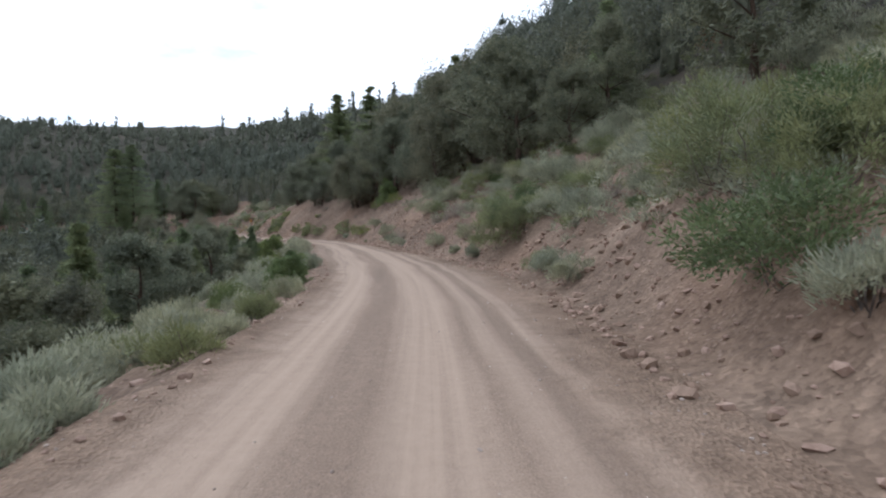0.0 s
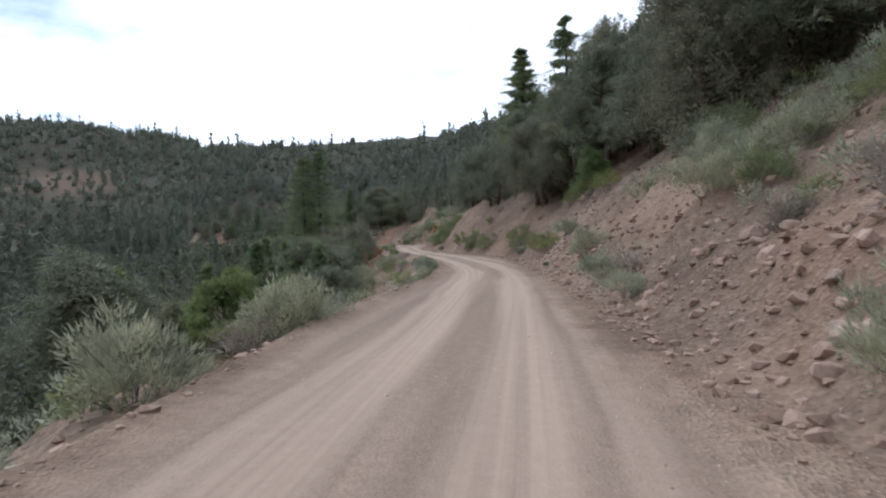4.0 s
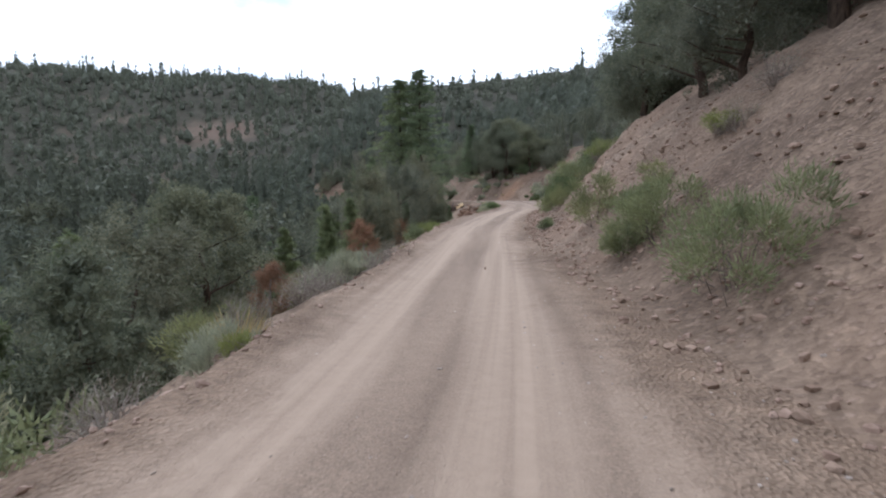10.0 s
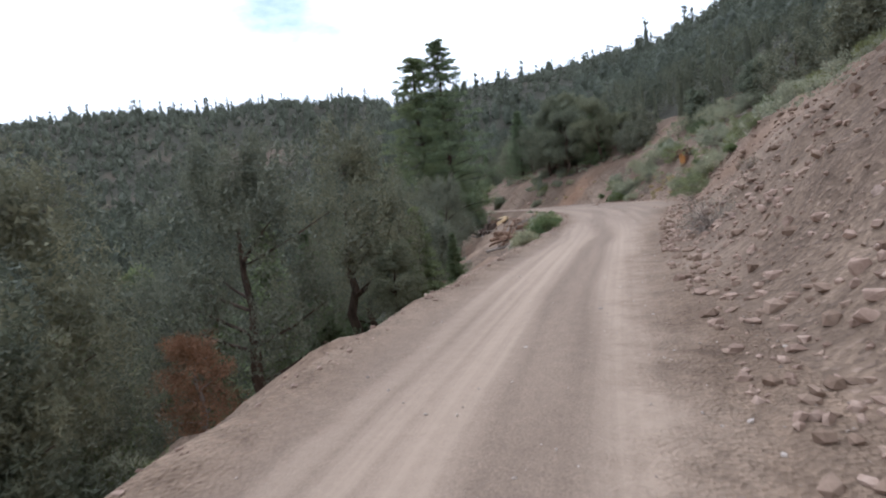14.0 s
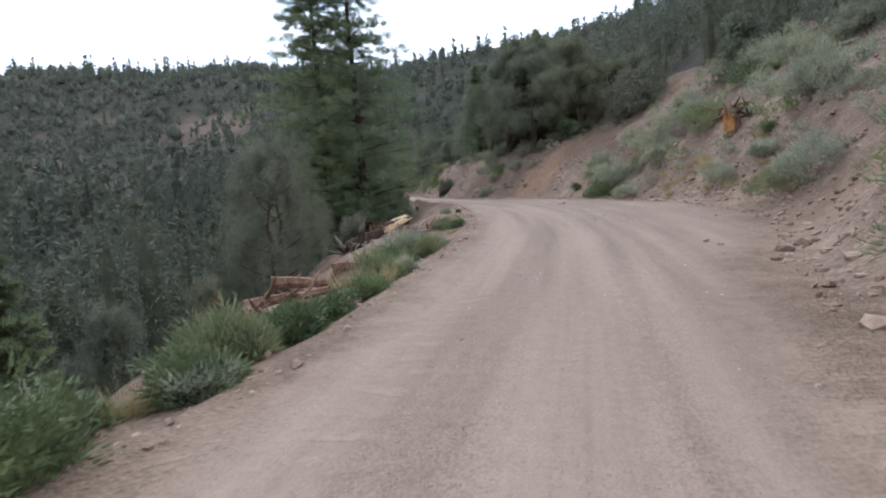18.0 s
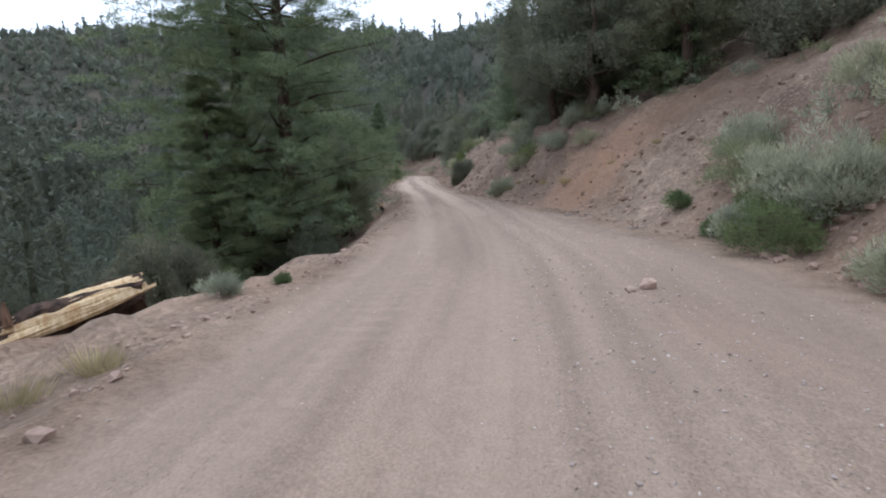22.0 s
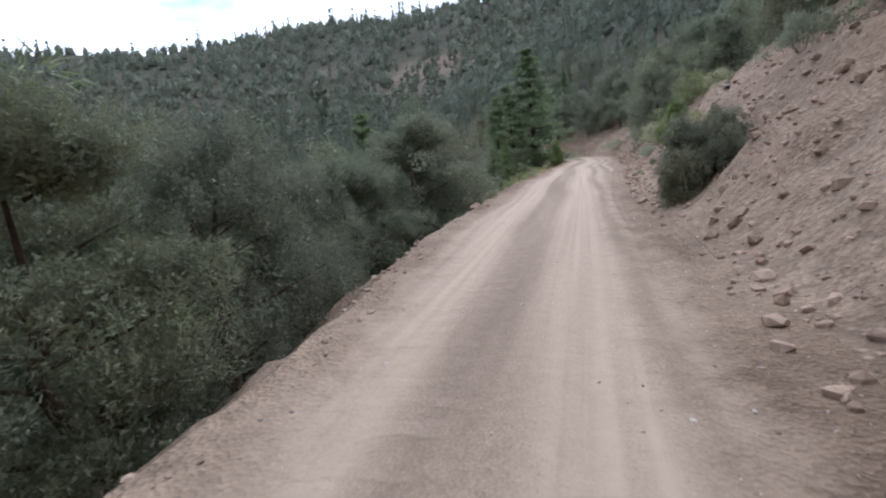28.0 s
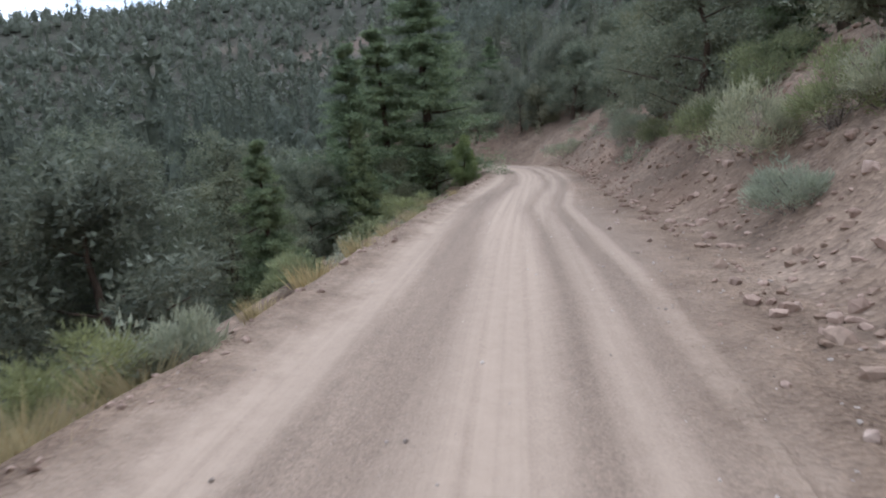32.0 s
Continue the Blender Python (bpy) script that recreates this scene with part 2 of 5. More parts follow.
nt.links.new(col, b.inputs["Base Color"])
lump = calc(nt, 'MULTIPLY', calc(nt, 'ADD', rubble, chip.outputs["Distance"]), calc(nt, 'MULTIPLY', loose, 1.6))
bump(nt, b, calc(nt, 'ADD', calc(nt, 'ADD', fine, calc(nt, 'SUBTRACT', calc(nt, 'ADD', lump, crest), calc(nt, 'MULTIPLY', rut, 2.0))), calc(nt, 'MULTIPLY', stf, 0.6)), 0.7, 0.045)

# hillside soil: reddish brown, stony, with paler dry patches
M_SOIL, nt, b = material("hillside_soil", 0.95, 0.1)
p = world_vec(nt)
col, fine = dirt_base(nt, p, (0.118, 0.083, 0.060), (0.186, 0.134, 0.097), (0.262, 0.195, 0.146))
stone = node(nt, "ShaderNodeTexVoronoi", Scale=9.0, Randomness=1.0)
nt.links.new(p, stone.inputs["Vector"])
st = ramp(nt, stone.outputs["Distance"], [(0.22, (1, 1, 1)), (0.42, (0, 0, 0))])
patch = ramp(nt, noise_node(nt, p, 0.35, 3), [(0.42, (0, 0, 0)), (0.6, (1, 1, 1))])
stf = calc(nt, 'MULTIPLY', st, patch)
col = mix(nt, calc(nt, 'MULTIPLY', stf, 0.55), col, mix(nt, stone.outputs["Color"], (0.16, 0.115, 0.09), (0.36, 0.27, 0.215)))
warp = node(nt, "ShaderNodeTexNoise", Scale=5.0, Detail=4)
nt.links.new(p, warp.inputs["Vector"])
bent = nt.nodes.new("ShaderNodeVectorMath")
bent.operation = 'MULTIPLY_ADD'
bent.inputs[1].default_value = (0.16, 0.16, 0.16)
nt.links.new(warp.outputs["Color"], bent.inputs[0])
nt.links.new(p, bent.inputs[2])
chip = node(nt, "ShaderNodeTexVoronoi", Scale=15.0)
nt.links.new(bent.outputs["Vector"], chip.inputs["Vector"])
col = mix(nt, 0.62, col, mix(nt, chip.outputs["Color"], (0.5, 0.48, 0.47), (1.5, 1.48, 1.45)), 'MULTIPLY')
rubble = noise_node(nt, p, 2.2, 5, 0.7)
col = mix(nt, 0.7, col, ramp(nt, rubble, [(0.3, (0.6, 0.58, 0.57)), (0.7, (1.3, 1.28, 1.25))]), 'MULTIPLY')
red = ramp(nt, noise_node(nt, p, 0.14, 3), [(0.5, (0, 0, 0)), (0.68, (1, 1, 1))])
col = mix(nt, calc(nt, 'MULTIPLY', red, 0.3), col, (0.25, 0.145, 0.092))
spot = red_spot(nt, p)
col = mix(nt, calc(nt, 'MULTIPLY', spot, 0.5), col, (0.33, 0.185, 0.11))
nt.links.new(col, b.inputs["Base Color"])
bump(nt, b, calc(nt, 'ADD', calc(nt, 'ADD', fine, calc(nt, 'MULTIPLY', chip.outputs["Distance"], 0.4)), calc(nt, 'MULTIPLY', calc(nt, 'ADD', stf, rubble), 0.8)), 0.6, 0.06)

# forest floor: needle litter, dry grass and bare earth
M_FLOOR, nt, b = material("forest_floor", 0.95, 0.1)
p = world_vec(nt)
col, fine = dirt_base(nt, p, (0.036, 0.034, 0.025), (0.050, 0.046, 0.034), (0.074, 0.066, 0.050))
bare = ramp(nt, noise_node(nt, p, 0.035, 4), [(0.58, (0, 0, 0)), (0.68, (1, 1, 1))])
col = mix(nt, calc(nt, 'MULTIPLY', bare, 0.3), col, (0.20, 0.145, 0.108))
open_map = node(nt, "ShaderNodeMapping", Location=(290.0 / 46, -234.0 / 26, 0), Scale=(1 / 46, 1 / 26, 0))
nt.links.new(p, open_map.inputs["Vector"])
span_ = nt.nodes.new("ShaderNodeVectorMath")
span_.operation = 'LENGTH'
nt.links.new(open_map.outputs["Vector"], span_.inputs[0])
ragged = calc(nt, 'ADD', span_.outputs["Value"], calc(nt, 'SUBTRACT', noise_node(nt, p, 0.06, 4, 0.65), 0.5))
col = mix(nt, ramp(nt, ragged, [(0.4, (0.85, 0.85, 0.85)), (0.95, (0, 0, 0))]), col, (0.140, 0.096, 0.072))
green = ramp(nt, noise_node(nt, p, 0.5, 4), [(0.5, (0, 0, 0)), (0.65, (1, 1, 1))])
col = mix(nt, calc(nt, 'MULTIPLY', green, 0.35), col, (0.085, 0.088, 0.055))
nt.links.new(col, b.inputs["Base Color"])
bump(nt, b, fine, 0.8, 0.1)


def foliage(name, dark, light, rough=0.6, hue=0.35):
    m, nt, b = material(name, rough, 0.2)
    g = nt.nodes.new("ShaderNodeNewGeometry")
    oi = nt.nodes.new("ShaderNodeObjectInfo")
    c = mix(nt, calc(nt, 'MULTIPLY_ADD', g.outputs["Random Per Island"], 0.5), dark, light)
    clump = noise_node(nt, g.outputs["Position"], 1.6, 4, 0.65)
    c = mix(nt, 0.9, c, ramp(nt, clump, [(0.3, (0.55, 0.58, 0.55)), (0.7, (1.4, 1.36, 1.22))]), 'MULTIPLY')
    c = mix(nt, hue, c, ramp(nt, oi.outputs["Random"], [(0.0, (0.75, 0.85, 0.9)), (0.5, (1, 1, 1)), (1.0, (1.3, 1.15, 0.85))]), 'MULTIPLY')
    nt.links.new(c, b.inputs["Base Color"])
    thin = nt.nodes.new("ShaderNodeBsdfTranslucent")
    nt.links.new(c, thin.inputs["Color"])
    both = nt.nodes.new("ShaderNodeMixShader")
    both.inputs[0].default_value = 0.3
    out = nt.nodes["Material Output"]
    nt.links.new(b.outputs[0], both.inputs[1])
    nt.links.new(thin.outputs[0], both.inputs[2])
    nt.links.new(both.outputs[0], out.inputs["Surface"])
    return m


M_PINE = foliage("pine_needles", (0.108, 0.136, 0.076), (0.256, 0.296, 0.166))
M_PINYON = foliage("pinyon_needles", (0.108, 0.118, 0.084), (0.248, 0.256, 0.180))
M_JUNIPER = foliage("juniper_foliage", (0.104, 0.108, 0.080), (0.238, 0.238, 0.176))
M_WOODS = foliage("far_foliage", (0.072, 0.079, 0.060), (0.162, 0.168, 0.126))
M_SAPLING = foliage("young_pine_needles", (0.110, 0.145, 0.060), (0.230, 0.275, 0.125))
M_SAGE = foliage("sage_leaves", (0.218, 0.224, 0.166), (0.436, 0.438, 0.332), 0.7)
M_RABBIT = foliage("rabbitbrush_stems", (0.135, 0.15, 0.078), (0.3, 0.315, 0.172), 0.7)
M_GREEN = foliage("fresh_shrub_leaves", (0.08, 0.108, 0.05), (0.185, 0.225, 0.11), 0.6)
M_YELLOW = foliage("yellow_green_leaves", (0.14, 0.16, 0.058), (0.31, 0.335, 0.125), 0.65)
M_DRY = foliage("dry_grey_leaves", (0.17, 0.15, 0.12), (0.36, 0.33, 0.27), 0.8)
M_GRASS = foliage("dry_grass", (0.28, 0.22, 0.12), (0.5, 0.41, 0.25), 0.7)
M_RUST = foliage("dead_needles", (0.20, 0.115, 0.075), (0.36, 0.21, 0.14), 0.8)


def bark(name, dark, light, scale=7.0):
    m, nt, b = material(name, 0.95, 0.1)
    p = world_vec(nt)
    mp = node(nt, "ShaderNodeMapping", Scale=(1.0, 1.0, 0.25))
    nt.links.new(p, mp.inputs["Vector"])
    f = noise_node(nt, mp.outputs["Vector"], scale, 6, 0.65)
    nt.links.new(ramp(nt, f, [(0.35, dark), (0.65, light)]), b.inputs["Base Color"])
    bump(nt, b, f, 0.9, 0.05)
    return m


M_BARK = bark("dark_bark", (0.035, 0.026, 0.02), (0.13, 0.09, 0.065))
M_BARK_RED = bark("ponderosa_bark", (0.026, 0.019, 0.015), (0.105, 0.068, 0.049))
M_DEAD = bark("weathered_wood", (0.16, 0.125, 0.1), (0.38, 0.32, 0.27), 12)
M_CUT = bark("fresh_split_wood", (0.46, 0.29, 0.14), (0.74, 0.58, 0.36), 9)
M_ROTTEN = bark("rotten_wood", (0.10, 0.058, 0.038), (0.27, 0.165, 0.11), 9)
M_HEART = bark("orange_heartwood", (0.24, 0.10, 0.035), (0.50, 0.25, 0.09), 9)
M_TWIG = bark("shrub_twigs", (0.07, 0.055, 0.045), (0.2, 0.165, 0.14), 15)

M_ROCK, nt, b = material("weathered_stone", 0.9, 0.2)
p = world_vec(nt)
oi = nt.nodes.new("ShaderNodeObjectInfo")
g = nt.nodes.new("ShaderNodeNewGeometry")
f = noise_node(nt, p, 9.0, 6, 0.65)
col = ramp(nt, f, [(0.3, (0.18, 0.128, 0.100)), (0.5, (0.29, 0.214, 0.170)), (0.72, (0.42, 0.326, 0.266))])
tone = mix(nt, g.outputs["Random Per Island"], (0.62, 0.58, 0.56), (1.2, 1.17, 1.14))
col = mix(nt, 0.9, col, tone, 'MULTIPLY')
col = mix(nt, calc(nt, 'MULTIPLY', oi.outputs["Random"], 0.35), col, (0.36, 0.215, 0.14))
nt.links.new(col, b.inputs["Base Color"])
bump(nt, b, f, 0.4, 0.012)

M_CLOD, nt, b = material("crumbled_earth", 0.95, 0.1)
g = nt.nodes.new("ShaderNodeNewGeometry")
f = noise_node(nt, g.outputs["Position"], 14.0, 5, 0.65)
col = mix(nt, g.outputs["Random Per Island"], (0.185, 0.126, 0.090), (0.32, 0.230, 0.172))
col = mix(nt, 0.7, col, ramp(nt, f, [(0.3, (0.7, 0.68, 0.66)), (0.7, (1.25, 1.22, 1.2))]), 'MULTIPLY')
nt.links.new(col, b.inputs["Base Color"])
bump(nt, b, f, 0.4, 0.01)

M_GRAVEL, nt, b = material("pale_gravel", 0.9, 0.2)
g = nt.nodes.new("ShaderNodeNewGeometry")
col = mix(nt, g.outputs["Random Per Island"], (0.20, 0.155, 0.125), (0.50, 0.42, 0.355))
col = mix(nt, 0.5, col, ramp(nt, noise_node(nt, g.outputs["Position"], 60, 3), [(0.3, (0.75, 0.75, 0.75)), (0.7, (1.2, 1.2, 1.2))]), 'MULTIPLY')
nt.links.new(col, b.inputs["Base Color"])

# ---------------------------------------------------------------- geometry helpers


def mesh(name, V, F, mats, index=None, smooth=False, uvs=None, edges=None):
    """A mesh from an array of places and an array of faces with three or four corners each."""
    V, F = np.asarray(V, np.float32), np.asarray(F, np.int32)
    me = bpy.data.meshes.new(name)
    n, k = F.shape
    me.vertices.add(len(V))
    me.vertices.foreach_set("co", V.ravel())
    me.loops.add(n * k)
    me.loops.foreach_set("vertex_index", F.ravel())
    me.polygons.add(n)
    me.polygons.foreach_set("loop_start", np.arange(n, dtype=np.int32) * k)
    me.polygons.foreach_set("loop_total", np.full(n, k, np.int32))
    for m in (mats if isinstance(mats, (list, tuple)) else [mats]):
        me.materials.append(m)
    if index is not None:
        me.polygons.foreach_set("material_index", np.asarray(index, np.int32))
    me.polygons.foreach_set("use_smooth", np.full(n, bool(smooth)))
    if uvs is not None:
        layer = me.uv_layers.new(name="UVMap")
        layer.data.foreach_set("uv", np.asarray(uvs, np.float32)[F.ravel()].ravel())
    if edges is not None:
        layer = me.uv_layers.new(name="edge")
        layer.data.foreach_set("uv", np.asarray(edges, np.float32)[F.ravel()].ravel())
    me.update(calc_edges=True)
    return me


def part(name, me, parent, label=""):
    ob = new(name, me)
    ob.parent = parent
    return tagged(ob, label)


def tube(points, radii, sides=6):
    """A tapered tube along points: places and four-cornered faces."""
    P, R = np.asarray(points, float), np.asarray(radii, float)
    T = np.gradient(P, axis=0)
    T /= np.linalg.norm(T, axis=1, keepdims=True) + 1e-9
    ref = np.where(np.abs(T[:, 2:3]) > 0.9, [[1.0, 0, 0]], [[0, 0, 1.0]])
    A = np.cross(T, ref)
    A /= np.linalg.norm(A, axis=1, keepdims=True) + 1e-9
    B = np.cross(T, A)
    ang = np.linspace(0, 2 * np.pi, sides, endpoint=False)
    V = P[:, None] + R[:, None, None] * (np.cos(ang)[None, :, None] * A[:, None] + np.sin(ang)[None, :, None] * B[:, None])
    n = len(P)
    i, j = np.meshgrid(np.arange(n - 1), np.arange(sides), indexing="ij")
    a, c = i * sides + j, i * sides + (j + 1) % sides
    F = np.stack([a, c, c + sides, a + sides], -1).reshape(-1, 4)
    caps = [[k, k + 1, k + 2, (k + 3) % sides] for k in (0,) if sides >= 4]
    end = [[(n - 1) * sides + v for v in q] for q in caps]
    return V.reshape(-1, 3), np.concatenate([F, np.array(caps + end).reshape(-1, 4)]) if caps else F


def merge(pieces):
    V, F, base = [], [], 0
    for v, f in pieces:
        V.append(v)
        F.append(np.asarray(f) + base)
        base += len(v)
    return np.concatenate(V), np.concatenate(F)


def unit(v):
    return v / (np.linalg.norm(v, axis=-1, keepdims=True) + 1e-9)


def blades(rng, base, along, length, width):
    """Small needle-shaped pieces: from base along a direction, each with three corners."""
    n = len(base)
    side = unit(np.cross(along, rng.normal(size=(n, 3))))
    L, W = np.broadcast_to(length, n)[:, None], np.broadcast_to(width, n)[:, None]
    V = np.stack([base + side * W * 0.5, base - side * W * 0.5, base + along * L], 1).reshape(-1, 3)
    return V, np.arange(3 * n).reshape(-1, 3)


def tufts(rng, centres, outward, radius, count, length, width, spread=0.9, up=0.25):
    """Clumps of needles: count blades round each centre, pointing outward and apart."""
    n = len(centres)
    c = np.repeat(centres, count, 0)
    o = np.repeat(outward, count, 0)
    r = np.repeat(np.broadcast_to(radius, n), count)[:, None]
    way = unit(rng.normal(size=(n * count, 3)) * [1, 1, 0.75])
    base = c + way * r * rng.uniform(0.0, 1.0, (n * count, 1)) ** 0.6
    along = unit(way * spread + o * 0.5 + [0, 0, up] + rng.normal(size=(n * count, 3)) * 0.35)
    s = rng.uniform(0.7, 1.3, n * count)
    return blades(rng, base, along, length * s, width * s)


def split(V, F):
    """Four-cornered faces as pairs of three-cornered ones."""
    F = np.asarray(F)
    return V, np.concatenate([F[:, [0, 1, 2]], F[:, [0, 2, 3]]])


LATTICE = np.random.RandomState(7).rand(256, 256)


def value_noise(x, y):
    xi, yi = np.floor(x).astype(int), np.floor(y).astype(int)
    fx, fy = x - xi, y - yi
    fx, fy = fx * fx * (3 - 2 * fx), fy * fy * (3 - 2 * fy)
    a, b_, c, d = (LATTICE[(xi + i) % 256, (yi + j) % 256] for i, j in ((0, 0), (1, 0), (0, 1), (1, 1)))
    return (a * (1 - fx) + b_ * fx) * (1 - fy) + (c * (1 - fx) + d * fx) * fy - 0.5


def fbm(x, y, octaves=4):
    out, amp, f = 0.0, 1.0, 1.0
    for k in range(octaves):
        out = out + amp * value_noise(x * f + 17.3 * k, y * f - 9.1 * k)
        amp, f = amp * 0.5, f * 2.03
    return out


def smooth_step(a, b_, x):
    t = np.clip((x - a) / (b_ - a), 0, 1)
    return t * t * (3 - 2 * t)

# ---------------------------------------------------------------- the lie of the land
AXIS = np.array([(0, -60), (0, -42.5), (0, -24.9), (0, -7.4), (0, 1.4), (-0.2, 10.1), (-0.9, 18.8), (-2.6, 27.4), (-4.5, 36.0),
                 (-6.5, 44.5), (-9.1, 52.8), (-12.8, 60.8), (-17.0, 68.5), (-21.5, 76.0), (-26.1, 83.4), (-30.3, 91.1), (-34.1, 99.0),
                 (-37.9, 106.9), (-42.0, 114.6), (-46.5, 122.2), (-51.6, 129.2), (-57.6, 135.6), (-64.2, 141.3), (-71.3, 146.5),
                 (-78.4, 151.6), (-85.5, 156.8), (-92.6, 161.9), (-99.8, 167.0), (-106.8, 172.1), (-113.8, 177.6), (-120.9, 183.4),
                 (-128.4, 188.2), (-137.5, 191.0), (-149.0, 190.0), (-166, 183)], float)
LEN = np.r_[0, np.cumsum(np.linalg.norm(np.diff(AXIS, axis=0), axis=1))]
S_ALL = np.arange(0, LEN[-1], 0.4)
LINE = np.c_[np.interp(S_ALL, LEN, AXIS[:, 0]), np.interp(S_ALL, LEN, AXIS[:, 1])]
kern = np.hanning(31)[1:-1] / np.hanning(31).sum()
LINE[14:-14] = np.c_[np.convolve(LINE[:, 0], kern, "valid"), np.convolve(LINE[:, 1], kern, "valid")]
TAN = unit(np.gradient(LINE, axis=0))
NRM = np.c_[TAN[:, 1], -TAN[:, 0]]              # to the right of the road
S_END = S_ALL[-1]

EDGE_L = np.array([(0, 3), (75, 3.0), (85, 3.4), (92, 3.8), (98, 4.3), (104, 4.0), (111, 3.4), (120, 3.0), (126, 2.9), (140, 3.0),
                   (150, 3.2), (160, 3.6), (170, 3.4), (183, 2.9), (192, 3.1), (205, 3.5), (213, 3.1), (223, 2.6), (236, 2.5), (243, 3.3), (258, 3.3), (265, 2.6), (272, 2.4), (400, 2.4)])
EDGE_R = np.array([(0, 2.4), (60, 2.4), (68, 2.9), (77, 3.2), (88, 2.7), (98, 1.9), (106, 1.6), (113, 1.4), (121, 2.3), (127, 2.5), (133, 1.8),
                   (141, 1.3), (153, 1.2), (165, 1.1), (175, 1.6), (181, 2.4), (186, 3.1), (191, 4.9), (195, 5.6), (201, 5.6), (206, 5.2), (210, 4.8), (214, 4.1),
                   (220, 3.3), (226, 2.4), (232, 1.9), (243, 1.7), (252, 1.9), (263, 2.5), (269, 3.2), (278, 2.9), (400, 2.7)])
BANK_H = np.array([(0, 2.0), (62, 1.6), (75, 1.8), (90, 2.4), (105, 3.4), (118, 4.0), (130, 3.2), (150, 4.2), (170, 3.6), (186, 2.6), (200, 3.3),
                   (215, 3.2), (228, 2.6), (240, 3.4), (258, 3.4), (272, 2.4), (290, 2.6), (400, 3)])
SHOULDER = np.array([(0, 0.34), (85, 0.36), (105, 0.48), (150, 0.58), (175, 0.46), (190, 0.30), (199, 0.30), (203, 0.2), (210, 0.2), (216, 0.7), (260, 0.72), (268, 0.5), (400, 0.45)])
BOWL = np.array([-150.0, 70.0])
# height of the far ridge round the bowl, by bearing
RIM = np.array([(0, 90), (40, 100), (70, 104), (80, 100), (87, 93), (93, 85), (98, 64), (105, 51), (112, 59), (119, 66), (124, 75), (132, 85), (140, 93), (150, 92), (158, 94),
                (170, 81), (182, 80), (200, 84), (260, 90), (360, 90)], float)


def road_place(x, y):
    """Distance along the road and to its right, for arrays of places."""
    x, y = np.ravel(x), np.ravel(y)
    s, d = np.empty(len(x)), np.empty(len(x))
    coarse = LINE[::5]
    for a in range(0, len(x), 4000):
        q = np.c_[x[a:a + 4000], y[a:a + 4000]]
        i = np.argmin(((q[:, None] - coarse[None]) ** 2).sum(-1), 1) * 5
        v = q - LINE[i]
        s[a:a + 4000] = S_ALL[i] + (v * TAN[i]).sum(1)
        d[a:a + 4000] = (v * NRM[i]).sum(1)
    return s, d


